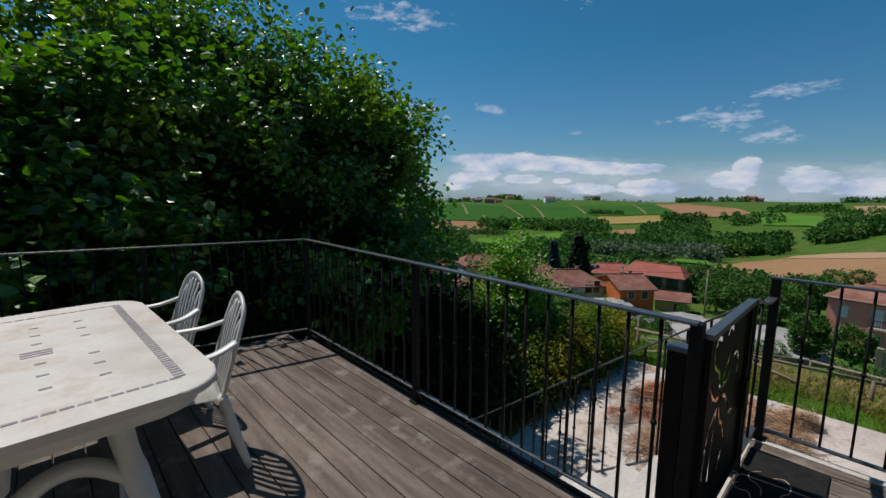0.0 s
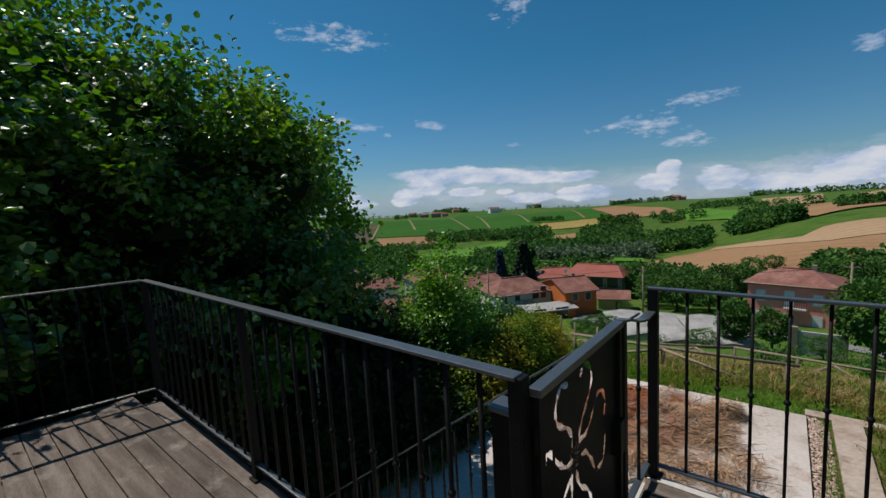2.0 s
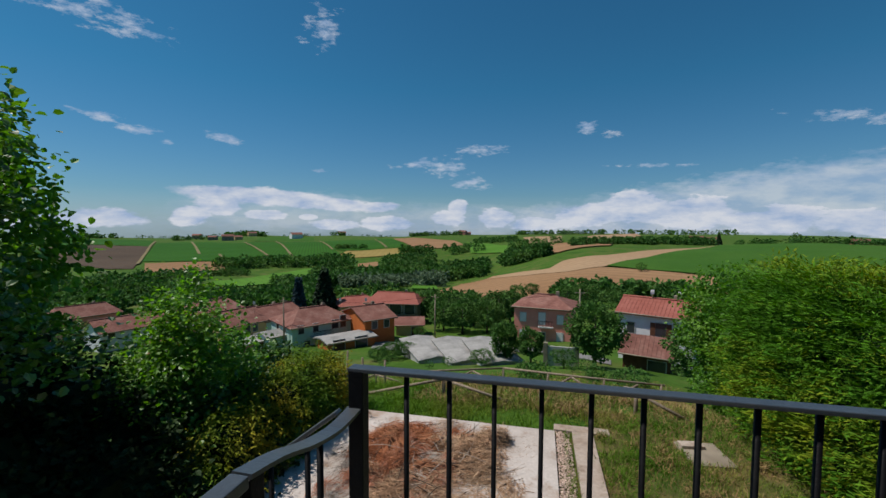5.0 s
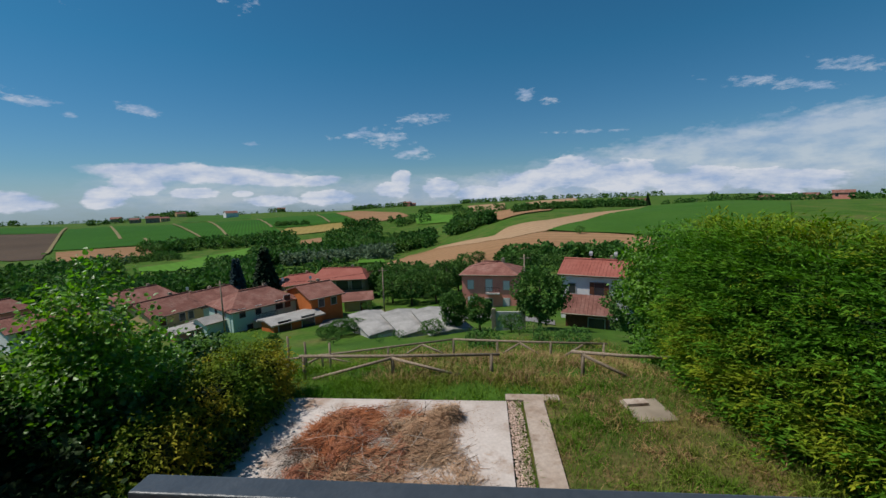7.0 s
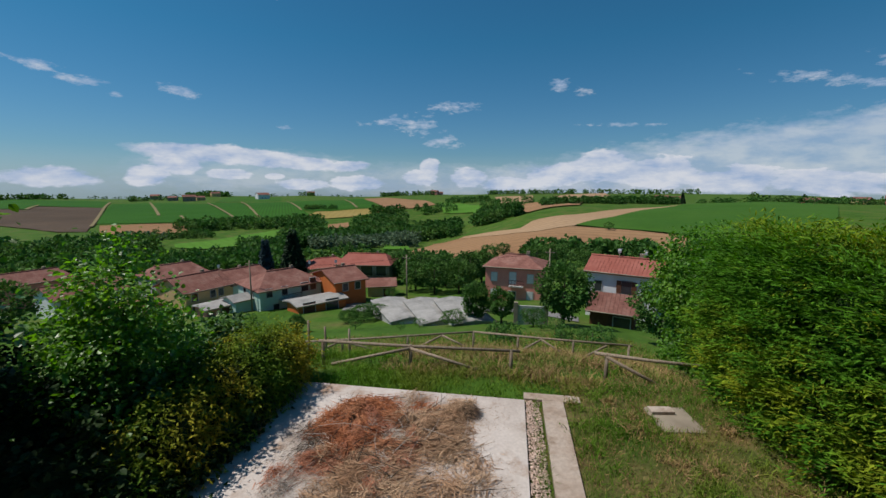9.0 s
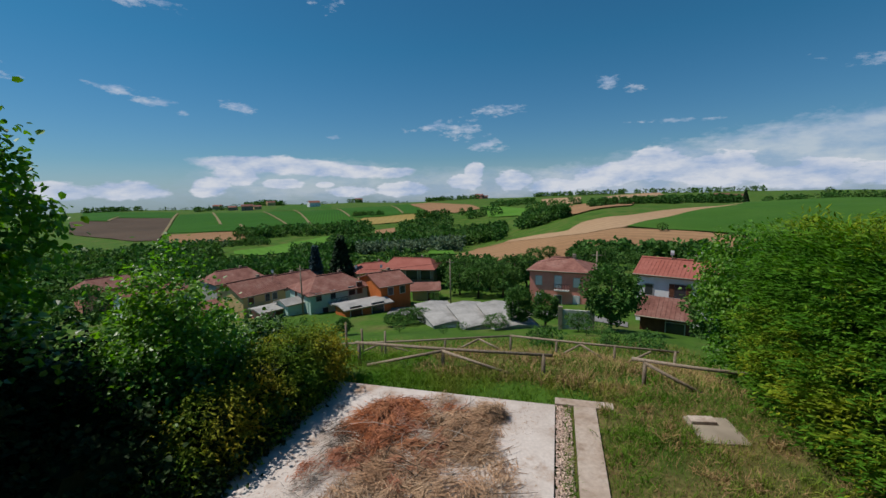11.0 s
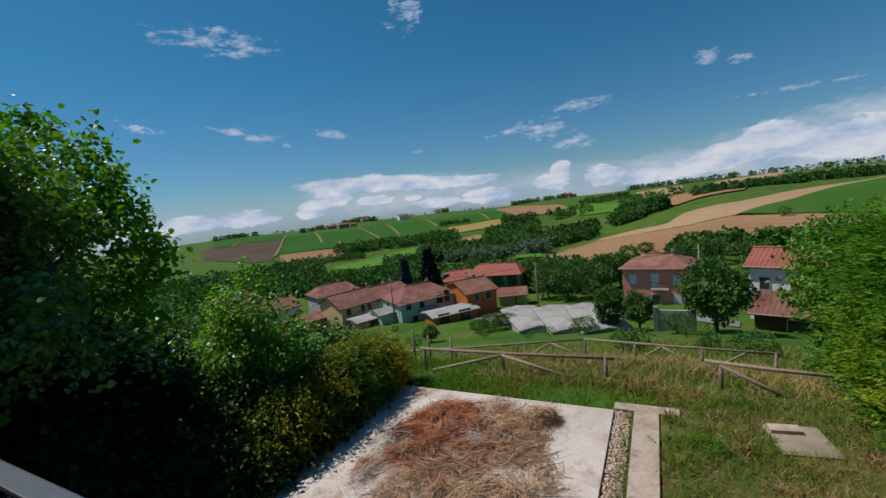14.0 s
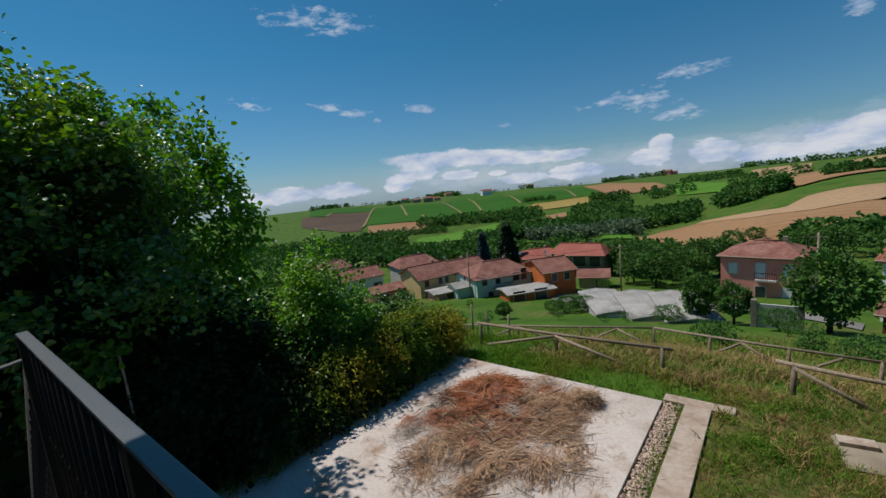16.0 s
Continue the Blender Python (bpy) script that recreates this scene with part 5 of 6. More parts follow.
# ---------------------------------------------------------------- village
def window_on(parent, face, u, z, w, h, W, D, mat, name="window", shutters=False):
    """A window on a wall of a house of W by D metres: a proud frame, a pane and, where they show, shutters."""
    def m(u, out, z):
        return {"F": (u, -D / 2 - out, z), "B": (u, D / 2 + out, z), "L": (-W / 2 - out, -u, z), "R": (W / 2 + out, u, z)}[face]
    def slab(u0, u1, o0, o1, z0, z1):
        a, b = m(u0, o0, z0), m(u1, o1, z1)
        return boxed(min(a[0], b[0]), max(a[0], b[0]), min(a[1], b[1]), max(a[1], b[1]), z0, z1)
    win = part(name, slab(u - w / 2 - 0.1, u + w / 2 + 0.1, -0.05, 0.06, z - 0.1, z + h + 0.1), M_GREYWALL, parent)
    part("pane", slab(u - w / 2, u + w / 2, 0.0, 0.075, z, z + h), mat, win)
    if shutters:
        for s in (-1, 1):
            c = u + s * (w / 2 + w * 0.26)
            part("shutter", slab(c - w * 0.24, c + w * 0.24, 0.0, 0.10, z, z + h), M_SHUTTER, win)
    return win


def house(az_c, dist, turn, W, D, H, roof_h, wall, roof, label, wins=(), hip=0.0, base=None, over=0.45, chimneys=((0.2, 0.1),), name="house"):
    """A house seen far off. turn: degrees off facing the terrace; hip: metres by which the ridge stops short."""
    x, y = polar(az_c, dist)
    z = ground_z(x, y) - 0.3 if base is None else base
    h = thing(name, (x, y, z), az_c - 90 + turn, label, "house", "village houses")
    bm = bmesh.new()
    lo = [bm.verts.new((sx * W / 2, sy * D / 2, -1.5)) for sx, sy in ((-1, -1), (1, -1), (1, 1), (-1, 1))]
    hi = [bm.verts.new((v.co.x, v.co.y, H)) for v in lo]
    for i in range(4):
        bm.faces.new((lo[i], lo[(i + 1) % 4], hi[(i + 1) % 4], hi[i]))
    k = 1 - over / (D / 2 + over)
    if hip <= 0:
        g0, g1 = bm.verts.new((-W / 2, 0, H + roof_h * k)), bm.verts.new((W / 2, 0, H + roof_h * k))
        bm.faces.new((hi[0], g0, hi[3]))
        bm.faces.new((hi[1], hi[2], g1))
    part("wall", bm, wall, h)
    bm = bmesh.new()
    ex, ey = W / 2 + over, D / 2 + over
    zlow = H - 0.05
    v = [bm.verts.new(p) for p in ((-ex, -ey, zlow), (ex, -ey, zlow), (ex, ey, zlow), (-ex, ey, zlow), (-ex + hip, 0, zlow + roof_h), (ex - hip, 0, zlow + roof_h))]
    for f in ((0, 1, 5, 4), (2, 3, 4, 5)):
        bm.faces.new([v[i] for i in f])
    if hip > 0:
        bm.faces.new((v[1], v[2], v[5]))
        bm.faces.new((v[3], v[0], v[4]))
    bmesh.ops.recalc_face_normals(bm, faces=bm.faces[:])
    bmesh.ops.solidify(bm, geom=bm.faces[:], thickness=0.18)
    rf = part("roof", bm, roof, h)
    if dist < 105 and hip <= 0 and roof is not M_GREYROOF:
        n, shared = int(2 * ex / 0.42), {}
        for sy in (-1, 1):
            for i in range(n):
                if sy not in shared:
                    row = part("roof_tile_rib", tube(bmesh.new(), [(0, sy * ey, zlow + 0.02), (0, 0, zlow + roof_h + 0.02)], 0.022, 5, cap=False), roof, rf)
                    shared[sy] = row.data
                else:
                    row = new("roof_tile_rib", shared[sy])
                    row.parent = rf
                row.location.x = -ex + 0.2 + i * 0.42
    if chimneys:
        part("ridge", tube(bmesh.new(), [(-ex + hip, 0, zlow + roof_h + 0.04), (ex - hip, 0, zlow + roof_h + 0.04)], 0.14, 6), roof, rf)
    for cx, cy in chimneys:
        zz = zlow + roof_h * (1 - abs(cy)) - 0.2
        part("chimney", boxed(cx * W - 0.25, cx * W + 0.25, cy * D / 2 - 0.25, cy * D / 2 + 0.25, zz - 0.2, zz + 0.9), M_STONE, rf)
    part("gutter", tube(bmesh.new(), [(-ex, -ey, zlow - 0.02), (ex, -ey, zlow - 0.02)], 0.07, 6), M_STONE, rf)
    for wv in wins:
        face, u, zz, ww, hh, mt = wv[:6]
        window_on(h, face, u, zz, ww, hh, W, D, mt, shutters=len(wv) > 6)
    return h


def build_village():
    P, S, L = M_PANE, M_SHUTTER, M_PALE
    house(31.0, 76, 24, 11.0, 9.0, 4.4, 2.1, M_TEAL, M_ROOF, "two-storey pale green house with clay tile roof", hip=3.5,
          wins=(("F", -4, 3.2, 0.9, 1.3, P), ("F", -1.5, 3.2, 0.9, 1.3, P), ("F", 2, 3.2, 1.2, 1.4, P), ("F", -3, 0.6, 0.9, 1.3, P), ("F", 3.5, 3.2, 1.0, 2.0, P), ("L", 1.5, 3.2, 0.9, 1.3, P), ("L", -1.5, 3.2, 0.9, 1.3, P)))
    house(23.7, 74, 24, 5.4, 9.5, 5.0, 1.5, M_ORANGE, M_ROOF, "tall orange rendered house with clay tile roof", wins=(("F", -1.0, 3.4, 0.9, 1.2, P), ("R", -2.5, 0.4, 1.2, 2.2, P), ("F", 1.2, 3.4, 0.9, 1.2, P)))
    house(26.7, 67, 24, 7.6, 4.5, 2.0, 0.35, M_ORANGE, M_GREYROOF, "low orange annexe with a pale flat roof", wins=(("F", -2.2, 0.2, 1.8, 2.0, S), ("F", 1.5, 0.2, 2.0, 2.0, P)), chimneys=(), name="annexe")
    house(25.2, 101, 20, 9.5, 8.0, 5.3, 1.5, M_OCHRE, M_ROOF_NEW, "yellow villa with bright red roof", hip=2.5, wins=(("F", -2, 3.6, 1, 1.3, P), ("F", 1, 3.6, 1, 1.3, P)))
    house(19.8, 98, -14, 12.0, 9.0, 5.6, 1.9, M_STONE, M_ROOF_NEW, "villa wing with bright red roof and dark loggia", hip=2.0,
          wins=(("F", 1.0, 3.2, 2.6, 2.2, P), ("F", 4.2, 3.2, 2.2, 2.2, P), ("F", -2.6, 3.2, 2.2, 2.2, P), ("F", 1.0, 0.3, 2.6, 2.2, P)))
    house(18.0, 80, 0, 5.0, 4.0, 2.6, 1.2, M_OCHRE, M_ROOF, "small shed with red tile roof", chimneys=(), wins=(("F", 1, 0.3, 1.2, 1.8, S),), name="shed")
    house(40.6, 82.1, 27.6, 8.0, 9.0, 4.7, 1.9, M_OCHRE, M_ROOF, "two-storey ochre half of a long tiled house", hip=0.0,
          wins=(("F", -2.6, 3.1, 0.9, 1.2, S), ("F", 0.4, 3.1, 0.8, 1.2, P), ("F", 1.8, 3.1, 0.8, 1.2, P), ("F", -2.4, 0.4, 1.2, 1.8, P), ("F", 1.4, 0.4, 1.8, 2.0, S)))
    house(35.9, 86.0, 32.3, 8.0, 9.0, 4.68, 1.88, M_TEAL, M_ROOF, "two-storey pale green half of a long tiled house", hip=0.0,
          wins=(("F", -1.6, 3.1, 0.9, 1.2, P), ("F", 1.9, 3.1, 0.9, 1.2, P), ("F", 0.2, 0.6, 1.0, 1.3, P)), chimneys=((0.1, 0.15), (-0.3, 0.3)))
    house(35.3, 74, 26, 5.2, 4.0, 2.6, 0.7, M_TEAL, M_GREYROOF, "low pale green outbuilding with grey roof", chimneys=(), wins=(), name="outbuilding")
    house(42.6, 102, 22, 10.0, 8.0, 5.0, 2.0, M_GREYWALL, M_ROOF, "long house with weathered tile roof", hip=2.0, wins=(("F", -3, 3, 1, 1.2, P), ("F", 2, 3, 1, 1.2, P)))
    house(50.8, 100, 20, 11.0, 8.0, 4.2, 1.8, M_WHITE, M_ROOF, "white farmhouse with clay tile roof", wins=(("F", -4, 3, 1, 1.2, P), ("F", 0, 3, 1, 1.2, P), ("F", 4, 0.5, 2, 2, P)))
    house(54.5, 122, 15, 12.0, 8.0, 5.4, 2.0, M_PINK, M_ROOF, "pinkish farmhouse with clay tile roof", hip=2.0, wins=(("F", -3, 3, 1, 1.2, P),))
    house(46.2, 84, 24, 9.0, 5.0, 2.6, 0.9, M_PINK, M_ROOF, "low outbuilding with worn tile roof", chimneys=(), wins=(("F", -2, 0.2, 1.6, 1.8, S), ("F", 2, 0.2, 1.6, 1.8, P)), name="outbuilding")
    house(-0.7, 68, -9, 8.6, 7.5, 5.8, 1.5, M_PINK, M_ROOF, "pink two-storey house with pale shutters", hip=3.3,
          wins=(("F", -2.9, 3.5, 0.85, 1.3, L), ("F", 0, 3.2, 0.95, 1.8, L), ("F", 2.7, 3.5, 0.85, 1.3, L), ("F", -2.9, 0.8, 0.85, 1.3, L), ("F", 0, 0.0, 1.0, 2.0, P), ("F", 2.7, 0.8, 0.85, 1.3, L)))
    house(-14.6, 56, -9, 7.8, 7.0, 6.5, 1.4, M_WHITE, M_ROOF_NEW, "white two-storey house with red roof and brown shutters", wins=(("F", 0.6, 4.1, 1.1, 1.5, P, 1), ("F", -2.6, 4.1, 0.8, 1.2, P)))
    house(-13.4, 48.5, -6, 4.4, 5.0, 2.3, 1.5, M_SHUTTER, M_ROOF, "low lean-to with worn tile roof", chimneys=(), wins=(("F", 1.0, 0.0, 1.6, 1.8, P),), name="annexe")
    house(38.6, 74, 24, 4.6, 4.0, 1.9, 0.3, M_PINK, M_GREYROOF, "low shed with pale flat roof and red wall", chimneys=(), wins=(("F", 0.6, 0.2, 1.4, 1.4, S),), name="shed")
    for a, d in ((15.9, 51.5), (11.3, 49.0), (6.9, 47.0)):
        house(a, d, 106, 9.5, 4.3, 1.75, 0.32, M_GREYWALL, M_GREYROOF, "low whitewashed garage with corrugated grey roof", chimneys=(), over=0.2,
              wins=(("L", 0.0, 0.0, 2.4, 1.5, M_PALE),), name="garage")
    # the wall and gate piers by the lane
    x, y = polar(-2.6, 40.5)
    lane = thing("garden_wall", (x, y, ground_z(x, y)), -92, "grey rendered garden wall with two piers by the lane", "wall")
    part("wall", boxed(-1.3, 1.3, -0.1, 0.1, -0.4, 1.9, bevel=0.02), M_GREYWALL, lane)
    for px in (-1.45, 1.45):
        part("pier", boxed(px - 0.2, px + 0.2, -0.2, 0.2, -0.4, 2.2, bevel=0.02), M_STONE, lane)
    # balconies, dishes and aerials
    for az_d, dist, up, turn, w in ((-0.7, 64.0, 2.95, -9, 2.2), (29.8, 70.6, 2.4, 24, 3.4), (18.8, 93.2, 2.6, -14, 6.5)):
        x, y = polar(az_d, dist)
        xb, yb = polar(az_d, dist + 4)
        b = thing("balcony", (x, y, ground_z(xb, yb) - 0.3 + up), az_d - 90 + turn, "small balcony with a plain railing on a village house", "balcony", "balconies")
        part("slab", boxed(-w / 2, w / 2, -0.6, 0.9, -0.14, 0.0), M_GREYWALL, b)
        part("top_rail", boxed(-w / 2, w / 2, -0.6, -0.54, 0.92, 0.98), M_IRON, b)
        for i in range(int(w / 0.22) + 1):
            part("bar", boxed(-w / 2 + 0.22 * i, -w / 2 + 0.22 * i + 0.04, -0.59, -0.55, 0.0, 0.92), M_IRON, b)
    for az_d, dist, up in ((38.0, 82, 7.2), (24.0, 73, 7.2), (-13.6, 56, 8.3), (-16.6, 56, 8.3), (27.4, 75, 7.2)):
        x, y = polar(az_d, dist)
        a = thing("satellite_dish", (x, y, ground_z(x, y) - 0.3 + up), az_d + 180, "white satellite dish on a roof mast", "satellite dish", "roof aerials")
        part("mast", tube(bmesh.new(), [(0, 0, -1.6), (0, 0, 0.5)], 0.035, 6), M_STONE, a)
        bm = bmesh.new()
        bmesh.ops.create_uvsphere(bm, u_segments=14, v_segments=10, radius=0.9)
        bmesh.ops.delete(bm, geom=[v for v in bm.verts if v.co.x < 0.72], context="VERTS")
        bm.transform(Matrix.Translation((-0.72, 0, 0.35)))
        part("dish", bm, M_WHITE, a)
    # power poles and wires
    for a, d in ((34.6, 71), (14.5, 70), (-5.0, 60)):
        x, y = polar(a, d)
        z = ground_z(x, y)
        p = thing("utility_pole", (x, y, z), 0, "wooden utility pole with insulators", "pole", "utility poles")
        part("shaft", tube(bmesh.new(), [(0, 0, -0.3), (0, 0, 8.2)], [0.14, 0.09], 8), M_WOODPOST, p)
        part("cross_arm", boxed(-0.06, 0.06, -0.7, 0.7, 7.6, 7.72), M_WOODPOST, p)
    pts = [polar(34.6, 71), polar(14.5, 70), polar(-5.0, 60)]
    for (x0, y0), (x1, y1) in zip(pts, pts[1:]):
        a, b = Vector((x0, y0, ground_z(x0, y0) + 7.7)), Vector((x1, y1, ground_z(x1, y1) + 7.7))
        mid = a.lerp(b, 0.5) + Vector((0, 0, -0.7))
        tagged(part("power_cable", tube(bmesh.new(), curve_points([a, mid, b], 8), 0.018, 4), M_IRON), "thin black power cable between poles", "cable", "power cables")
    for cs in (((23.5, 63), (12.5, 56), (12.0, 62), (22.5, 72)), ((12.5, 56), (1.5, 53.5), (1.5, 58.5), (12.0, 62)), ((1.5, 53.5), (-9.0, 46.0), (-9.0, 49.5), (1.5, 58.5))):
        tagged(field("road", "pale dusty asphalt village road", M_ROAD, cs[:2], cs[3:1:-1], 0.12, 12), category="road")


build_village()


# ---------------------------------------------------------------- fields and woods
def build_fields():
    field("vineyard", "dark green vineyard beyond the ploughed field", M_VINE, ((56.1, 638), (54.0, 619), (53.2, 677), (48.1, 612)), ((56.0, 1100), (53.9, 1061), (50.8, 981), (47.7, 845)), 0.4)
    field("ploughed_field", "brown ploughed field on the far hill", M_PLOUGH, ((57.3, 481), (54.3, 411), (52.0, 367), (49.8, 360)), ((57.1, 642), (54.0, 608), (53.2, 661), (48.1, 612)), 0.5)
    field("vineyard", "bright green vineyard above the stubble", M_VINE, ((49.1, 424), (45.4, 411), (40.9, 402)), ((47.4, 723), (44.4, 759), (42.6, 487)), 0.5)
    field("vineyard", "bright green vineyard with trellis rows", M_VINE, ((43.5, 493), (40.1, 383), (35.4, 406)), ((44.0, 745), (41.4, 698), (38.6, 653)), 0.55)
    field("vineyard", "narrow green vineyard between earth tracks", M_VINE, ((35.1, 409), (33.1, 445)), ((38.3, 665), (35.1, 710)), 0.5)
    field("vineyard", "green vineyard on the hill", M_VINE, ((32.9, 429), (29.8, 426), (26.5, 424)), ((34.7, 706), (32.2, 727), (29.7, 677)), 0.5)
    field("vineyard", "green vineyard near the crest", M_VINE, ((27.8, 493), (26.1, 478), (20.9, 508)), ((29.4, 719), (26.2, 736), (22.5, 759)), 0.5)
    field("vineyard", "small green vineyard at the crest", M_VINE, ((20.7, 514), (17.6, 511)), ((22.2, 820), (20.0, 850)), 0.5)
    field("vineyard", "green vineyard under the hill village", M_CROP, ((37.8, 702), (34.1, 777), (30.2, 759)), ((36.0, 1048), (33.4, 1080), (30.2, 981)), 0.5)
    field("stubble_field", "golden stubble field below the vineyards", M_WHEAT, ((48.8, 333), (45.0, 319), (40.7, 323)), ((48.7, 402), (45.4, 402), (41.0, 394)), 0.7)
    field("stubble_field", "golden stubble field on the hill", M_GOLDEN, ((27.5, 424), (24.6, 409), (20.9, 421), (16.8, 464)), ((26.1, 470), (24.2, 475), (20.9, 493), (17.6, 505)), 0.8)
    field("wheat_field", "pinkish wheat field near the ridge", M_WHEAT, ((16.8, 481), (13.0, 505), (10.2, 549)), ((19.8, 845), (17.1, 886), (11.6, 714)), 0.8)
    field("meadow", "light green meadow bending through the valley", M_MEADOW, ((42.2, 252), (39.2, 232), (34.5, 240), (30.1, 308)), ((42.2, 265), (39.1, 270), (34.4, 299), (30.4, 333)), 0.6)
    field("wheat_field", "narrow pale strip among the woods", M_WHEAT, ((24.7, 319), (21.9, 327)), ((24.6, 356), (22.0, 367)), 1.5)
    field("meadow", "bright meadow by the wood", M_MEADOW, ((17.6, 192), (13.8, 184)), ((17.2, 222), (14.1, 209)), 0.6)
    field("meadow", "light green meadow on the far slope", M_MEADOW, ((9.2, 439), (5.3, 407), (2.3, 356)), ((9.9, 619), (6.9, 546), (4.0, 478)), 0.8)
    field("wheat_field", "broad ripe wheat field on the near slope", M_WHEAT, ((14.2, 176), (3.3, 124), (-8.8, 106), (-17.9, 120), (-24.3, 135)), ((10.6, 213), (6.3, 214), (-3.1, 159), (-8.0, 167), (-20.9, 152)), 0.45)
    field("wheat_field", "paler ripe wheat field above the village", M_GRAIN, ((7.1, 213), (-3.1, 157), (-8.0, 167), (-10.4, 184), (-19.9, 300)), ((6.3, 217), (-1.1, 183), (-2.9, 199), (-8.8, 216), (-20.2, 328)), 0.6)
    field("crop_field", "dark green crop field on the near hill", M_CROP, ((-8.4, 170), (-12.7, 160), (-20.9, 154), (-28.1, 172), (-34.2, 185)), ((-10.8, 187), (-20.2, 328), (-23.8, 345), (-30.1, 355), (-34.0, 307)), 0.7)
    field("wheat_field", "wheat field on the hill", M_WHEAT, ((0.6, 332), (-2.3, 258), (-8.8, 295)), ((1.0, 424), (-6.5, 407), (-9.6, 470)), 0.8)
    field("wheat_field", "pale wheat field by the ridge", M_GRAIN, ((1.0, 417), (-2.9, 456)), ((2.2, 763), (-2.8, 768)), 0.8)
    field("wheat_field", "long wheat field on the ridge", M_GRAIN, ((-5.2, 473), (-8.1, 464), (-12.7, 638)), ((-5.2, 657), (-8.8, 993), (-11.9, 1080)), 0.8)
    tracks = (((49.4, 392), (47.6, 791)), ((43.4, 481), (44.1, 754)), ((41.3, 467), (40.7, 399)), ((35.3, 409), (38.5, 669)), ((33.0, 437), (34.9, 741)),
              ((27.9, 490), (29.5, 689)), ((20.8, 514), (22.3, 791)), ((54.0, 612), (53.1, 690)))
    for (a0, d0), (a1, d1) in tracks:
        field("farm_track", "pale earth track between the vines", M_TRACK, ((a0 + 0.16, d0), (a0 - 0.16, d0)), ((a1 + 0.1, d1), (a1 - 0.1, d1)), 1.1, 10)


def clump_crown(h, r, seed, n=190, leaf=0.9, kind="round"):
    """A crown of leaf clumps, about its foot."""
    g = np.random.default_rng(seed)
    if kind == "cone":
        t = g.uniform(0, 1, n) ** 0.7
        zz = h * (0.06 + 0.94 * (1 - t))
        rr = r * (0.05 + t) * g.uniform(0.55, 1.1, n)
        a = g.uniform(0, 2 * math.pi, n)
        pos = np.column_stack([rr * np.cos(a), rr * np.sin(a), zz])
        way = np.column_stack([np.cos(a), np.sin(a), -0.35 + 0 * a]) + g.normal(size=(n, 3)) * 0.3
    else:
        d = unit(g.normal(size=(n, 3)))
        k = np.array([0.8 + 0.45 * noise.noise(Vector(v) * 1.9 + Vector((seed, 0, 0))) for v in d])
        pos = d * np.array([r, r, h * 0.45]) * (k * g.uniform(0.7, 1.0, n))[:, None] + np.array([0, 0, h * 0.56])
        way = d + g.normal(size=(n, 3)) * 0.5
    return pos, way, leaf * g.uniform(0.6, 1.2, n)


def far_tree(x, y, h, r, mat, label, seed, kind="round", n=420, category="tree", group="village trees"):
    t = thing(category, (x, y, ground_z(x, y)), 0, label, category, group)
    part("trunk", tube(bmesh.new(), [(0, 0, -0.3), (0.1, 0, h * 0.35), (0, 0, h * 0.75)], [0.03 * h, 0.022 * h, 0.008 * h], 6), M_BARK, t)
    p, w, s = clump_crown(h, r, seed, n, h * ((0.042 if n > 4000 else 0.055 if n > 1500 else 0.08) if kind == "round" else 0.06), kind)
    leaf_mesh("crown", p, w, s, mat, t)
    return t


def build_brush():
    g = np.random.default_rng(77)
    for i in range(26):
        a, d = (g.uniform(-13, 6), g.uniform(20, 36)) if i < 14 else (g.uniform(6, 40), g.uniform(30, 62))
        x, y = polar(a, d)
        h = g.uniform(0.7, 1.5)
        far_tree(x, y, h, h * g.uniform(0.5, 0.8), M_FARLEAF, "low wild bush on the grassy slope", 200 + i, n=420, category="bush", group="wild bushes")


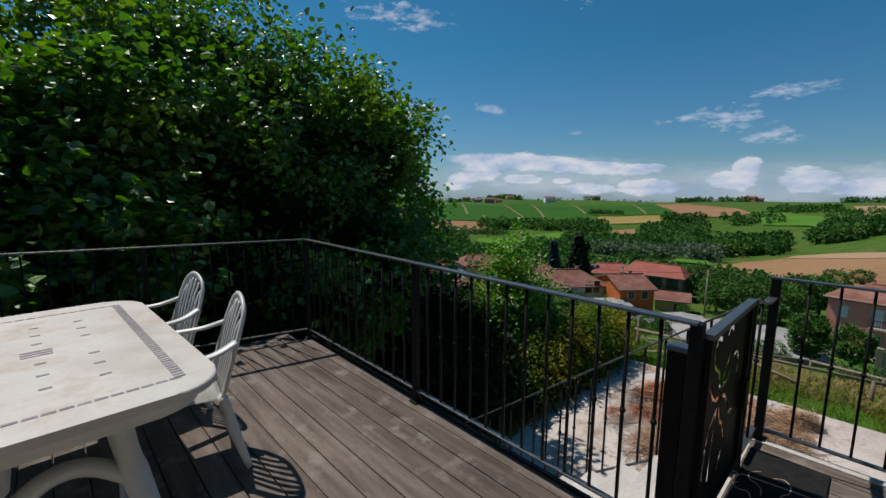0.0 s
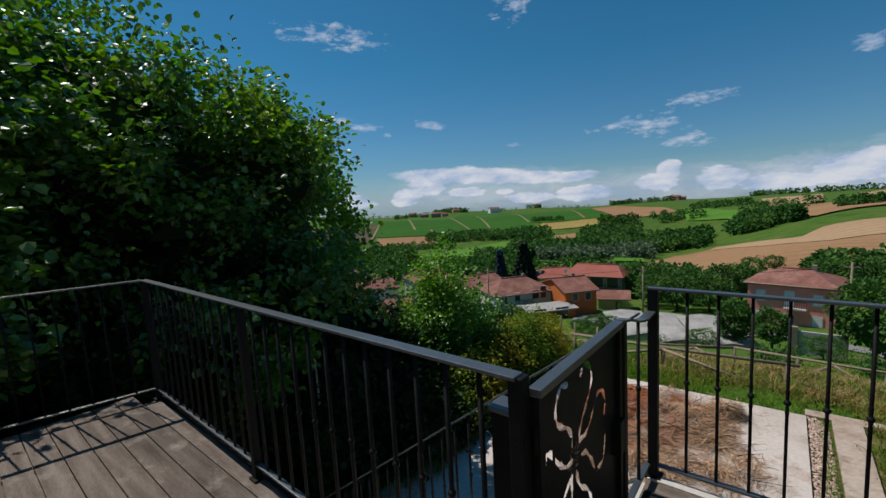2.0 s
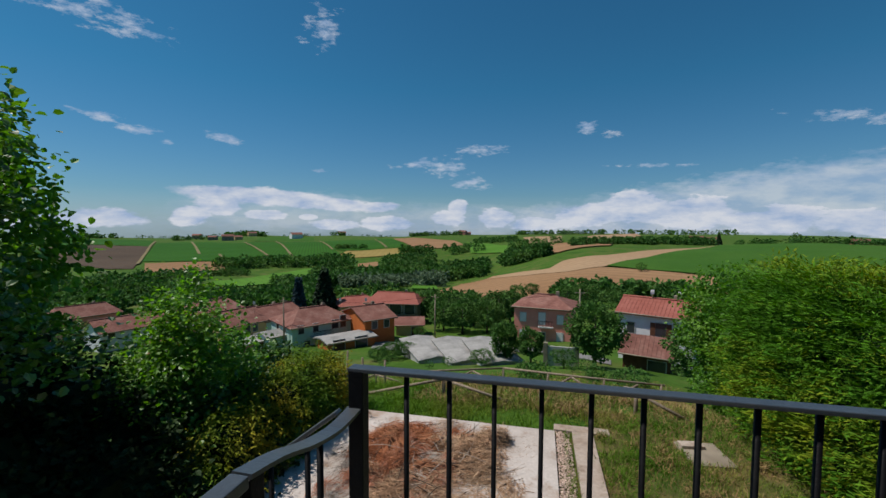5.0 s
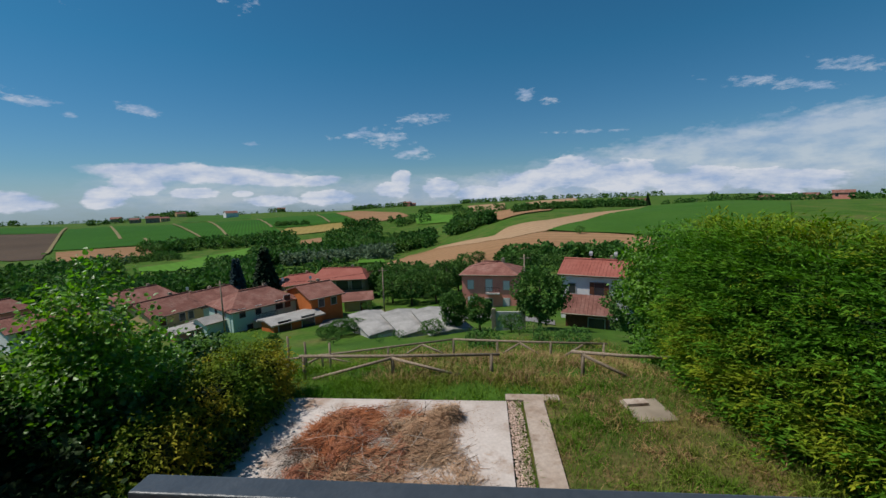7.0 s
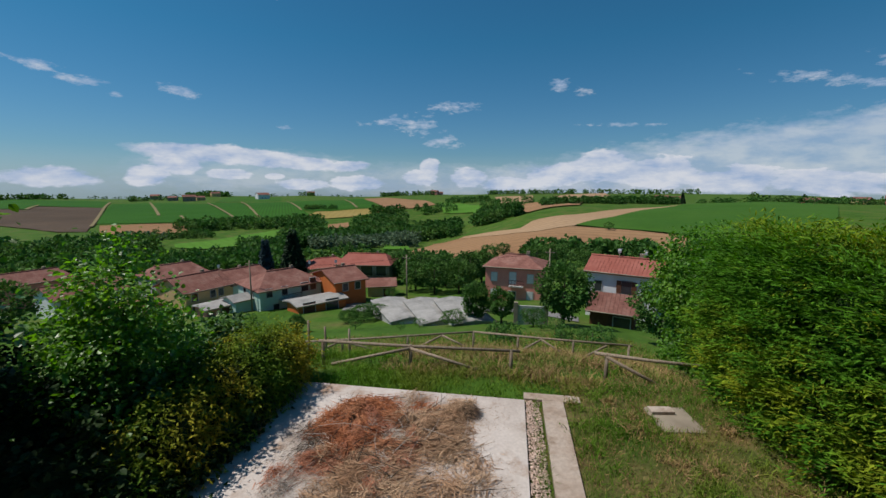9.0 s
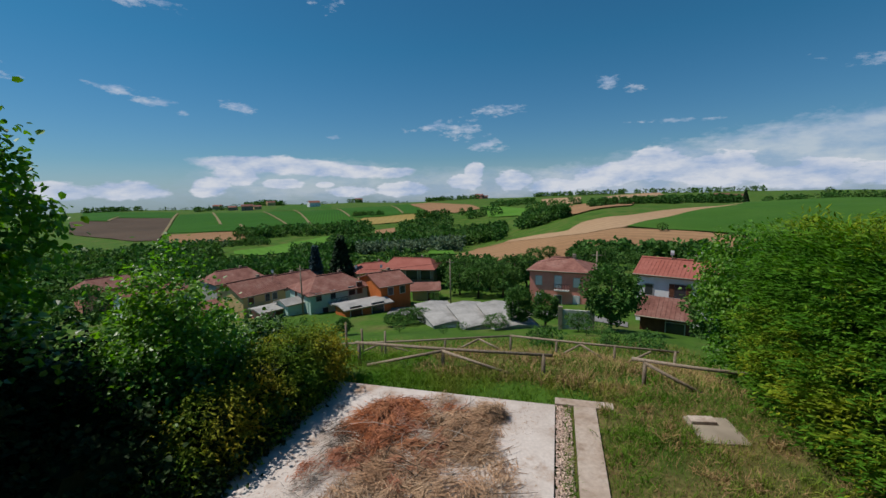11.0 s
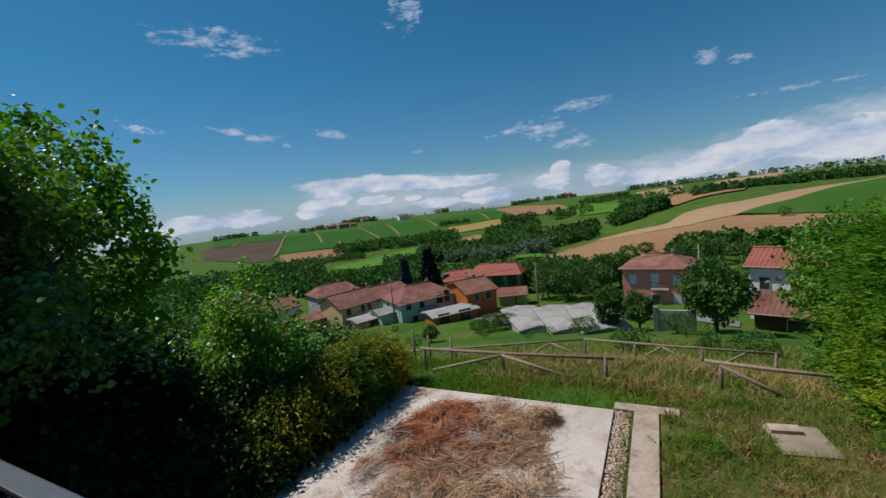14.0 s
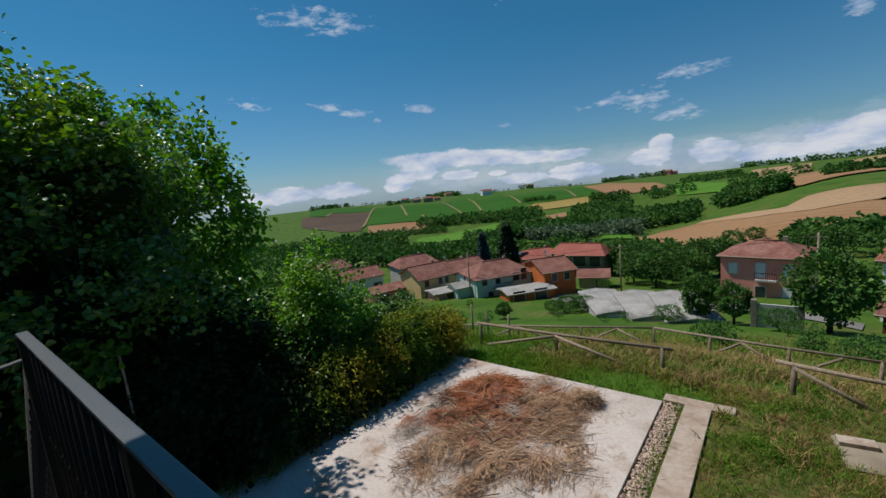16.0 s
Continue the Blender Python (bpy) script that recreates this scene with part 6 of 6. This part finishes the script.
def build_trees():
    G, D = "leafy green garden tree in the village", "dark conifer towering over the village"
    spots = ((5.0, 44, 4.7, 1.8, G), (1.4, 42, 3.9, 1.5, G), (-6.9, 41, 6.6, 3.2, G), (12.5, 92, 8, 4.6, G), (9.0, 88, 7.6, 4.6, G), (14.8, 98, 8, 4.5, G), (5.6, 84, 8, 4.2, G), (10.6, 80, 7.4, 3.8, G), (7.2, 78, 6.8, 3.6, G), (4.0, 86, 7.2, 3.6, G), (13.2, 84, 6.5, 3.6, G),
             (-6, 96, 5.5, 4.0, G), (-10, 90, 5.2, 4.2, G), (-3.5, 98, 5.0, 3.5, G), (1.0, 122, 4.2, 2.4, G), (-12.4, 157, 3.6, 2.0, G), (20.6, 51, 2.3, 2.1, G), (18.9, 52, 2.1, 1.9, G), (22.6, 50, 1.8, 1.6, G), (3.0, 108, 6, 3.4, G),
             (-18, 66, 7, 4, G), (-20.5, 60, 6, 3.4, G), (57, 88, 9, 5, G), (62, 80, 9, 5, G), (29.5, 46, 2.2, 1.1, G), (8.2, 42, 1.8, 1.5, G), (-3.0, 38, 1.8, 1.4, G), (-19, 34, 5.0, 2.6, G), (37.5, 74, 1.8, 1.7, G), (44, 76, 2.2, 2.0, G), (16.6, 76, 1.9, 1.6, G), (-27.2, 385, 9.0, 4.2, G), (-29.5, 380, 6.0, 3.4, G))
    for i, (a, d, h, r, lb) in enumerate(spots):
        x, y = polar(a, d)
        far_tree(x, y, h, r, M_FARLEAF, lb, i + 3, n=4200 if d < 53 else 1900 if d < 130 else 500)
    for i, (a, d, h, r, m, lb) in enumerate(((32.6, 92, 11.2, 1.9, M_BLUECON, "narrow blue-green conifer by the houses"), (29.3, 100, 13.2, 3.3, M_CONIFER, "broad dark conifer by the villa"), (-20.4, 430, 10.0, 2.4, M_CONIFER, "dark conifer on the hill ridge"))):
        x, y = polar(a, d)
        far_tree(x, y, h, r, m, lb, 40 + i, "cone", 2600)
    # woods that nobody could count
    def woods(name, label, spots, mat, seed):
        g = np.random.default_rng(seed)
        P, W, S = [], [], []
        for a0, a1, d0, d1, n, h0, h1 in spots:
            for _ in range(int(1.5 * n)):
                a, d = g.uniform(min(a0, a1), max(a0, a1)), g.uniform(d0, d1)
                x, y = polar(a, d)
                h = g.uniform(h0, h1)
                p, w, s = clump_crown(h, h * g.uniform(0.36, 0.55), int(g.integers(1000)), 72 if d < 300 else 40 if d < 550 else 20, h * (0.195 if d < 300 else 0.25 if d < 550 else 0.34))
                P.append(p + np.array([x, y, ground_z(x, y) - 0.12 * h]))
                W.append(w)
                S.append(s)
        tagged(leaf_mesh(name, np.vstack(P), np.vstack(W), np.concatenate(S), mat), label, "woods", kind="stuff")
    woods("valley_woods", "dense green woods along the valley", (
        (64, 44, 215, 285, 170, 5, 9), (62, 46, 150, 215, 70, 5, 8), (46, 34, 130, 190, 150, 4, 6.5), (35, 30.5, 150, 228, 100, 5, 7.5), (30, 25.3, 318, 400, 60, 5, 8), (21.3, 14, 318, 410, 80, 5, 8), (44, 38, 290, 318, 36, 3, 5), (42, 30, 338, 388, 100, 5, 8), (30.5, 21, 215, 272, 130, 6, 9),
        (21, 7, 240, 318, 230, 6, 9), (34, 19, 120, 150, 34, 5, 8), (19, 9, 105, 128, 30, 5, 8), (5, -1, 258, 330, 60, 7, 10), (19, 14.5, 436, 470, 26, 6, 9), (13, 7.5, 440, 520, 26, 5, 8)), M_FARLEAF, 5)
    woods("silver_willows", "silvery willows along the stream", ((27, 13, 205, 235, 60, 5, 8), (50, 43, 285, 305, 26, 3, 5)), M_FARSILVER, 6)
    woods("hedgerows", "hedgerows and copses on the hills", (
        (27.5, 23.5, 500, 520, 26, 4, 6), (-4, -9, 318, 345, 46, 4, 7), (-9, -14, 345, 385, 50, 5, 7), (-13, -20, 385, 425, 60, 5, 8), (40.5, 36, 1040, 1090, 60, 8, 13), (56, 51, 1050, 1100, 40, 7, 11),
        (46, 42, 860, 900, 16, 7, 10), (17.5, 10.5, 1040, 1090, 60, 7, 12), (3, -5, 1060, 1100, 50, 8, 12), (9, 3, 560, 640, 40, 6, 9), (28, 26, 1060, 1090, 8, 8, 10), (-5, -22, 1040, 1100, 60, 7, 12), (4, -1, 345, 400, 34, 5, 8),
        (-22, -40, 352, 400, 90, 3, 5.5), (-26, -50, 420, 480, 40, 5, 9), (-2, -10, 104, 114, 22, 4, 6), (-10.5, -18, 104, 116, 22, 4, 6), (4, -3, 430, 520, 20, 5, 8), (54, 20, 1060, 1100, 40, 4, 8)), M_FARLEAF, 7)
    for i, (a, d, s, wall) in enumerate(((10.4, 1085, 1.7, M_PINK), (9.6, 1085, 1.2, M_PINK), (32.4, 924, 1.9, M_WHITE), (41.9, 825, 1.1, M_STONE), (40.3, 780, 1.5, M_STONE), (39.2, 800, 1.1, M_OCHRE), (43.5, 1000, 1.4, M_STONE), (26.6, 1085, 1.5, M_STONE),
                                         (37.6, 1040, 1.5, M_OCHRE), (-18.2, 470, 1.0, M_PINK), (-19.6, 480, 0.9, M_OCHRE), (-31.9, 392, 0.75, M_PINK), (-35.6, 372, 0.7, M_OCHRE), (-38.0, 364, 0.85, M_PINK))):
        house(a, d, 20 * (i % 3) - 20, 12 * s, 8 * s, 5 * s, 2.2 * s, wall, M_ROOF, "distant farmhouse with red roof on the ridge", chimneys=(), wins=(("F", -3, 2, 1.4, 1.8, M_PANE), ("F", 3, 2, 1.4, 1.8, M_PANE)), name="farmhouse")


build_fields()
build_trees()
build_brush()
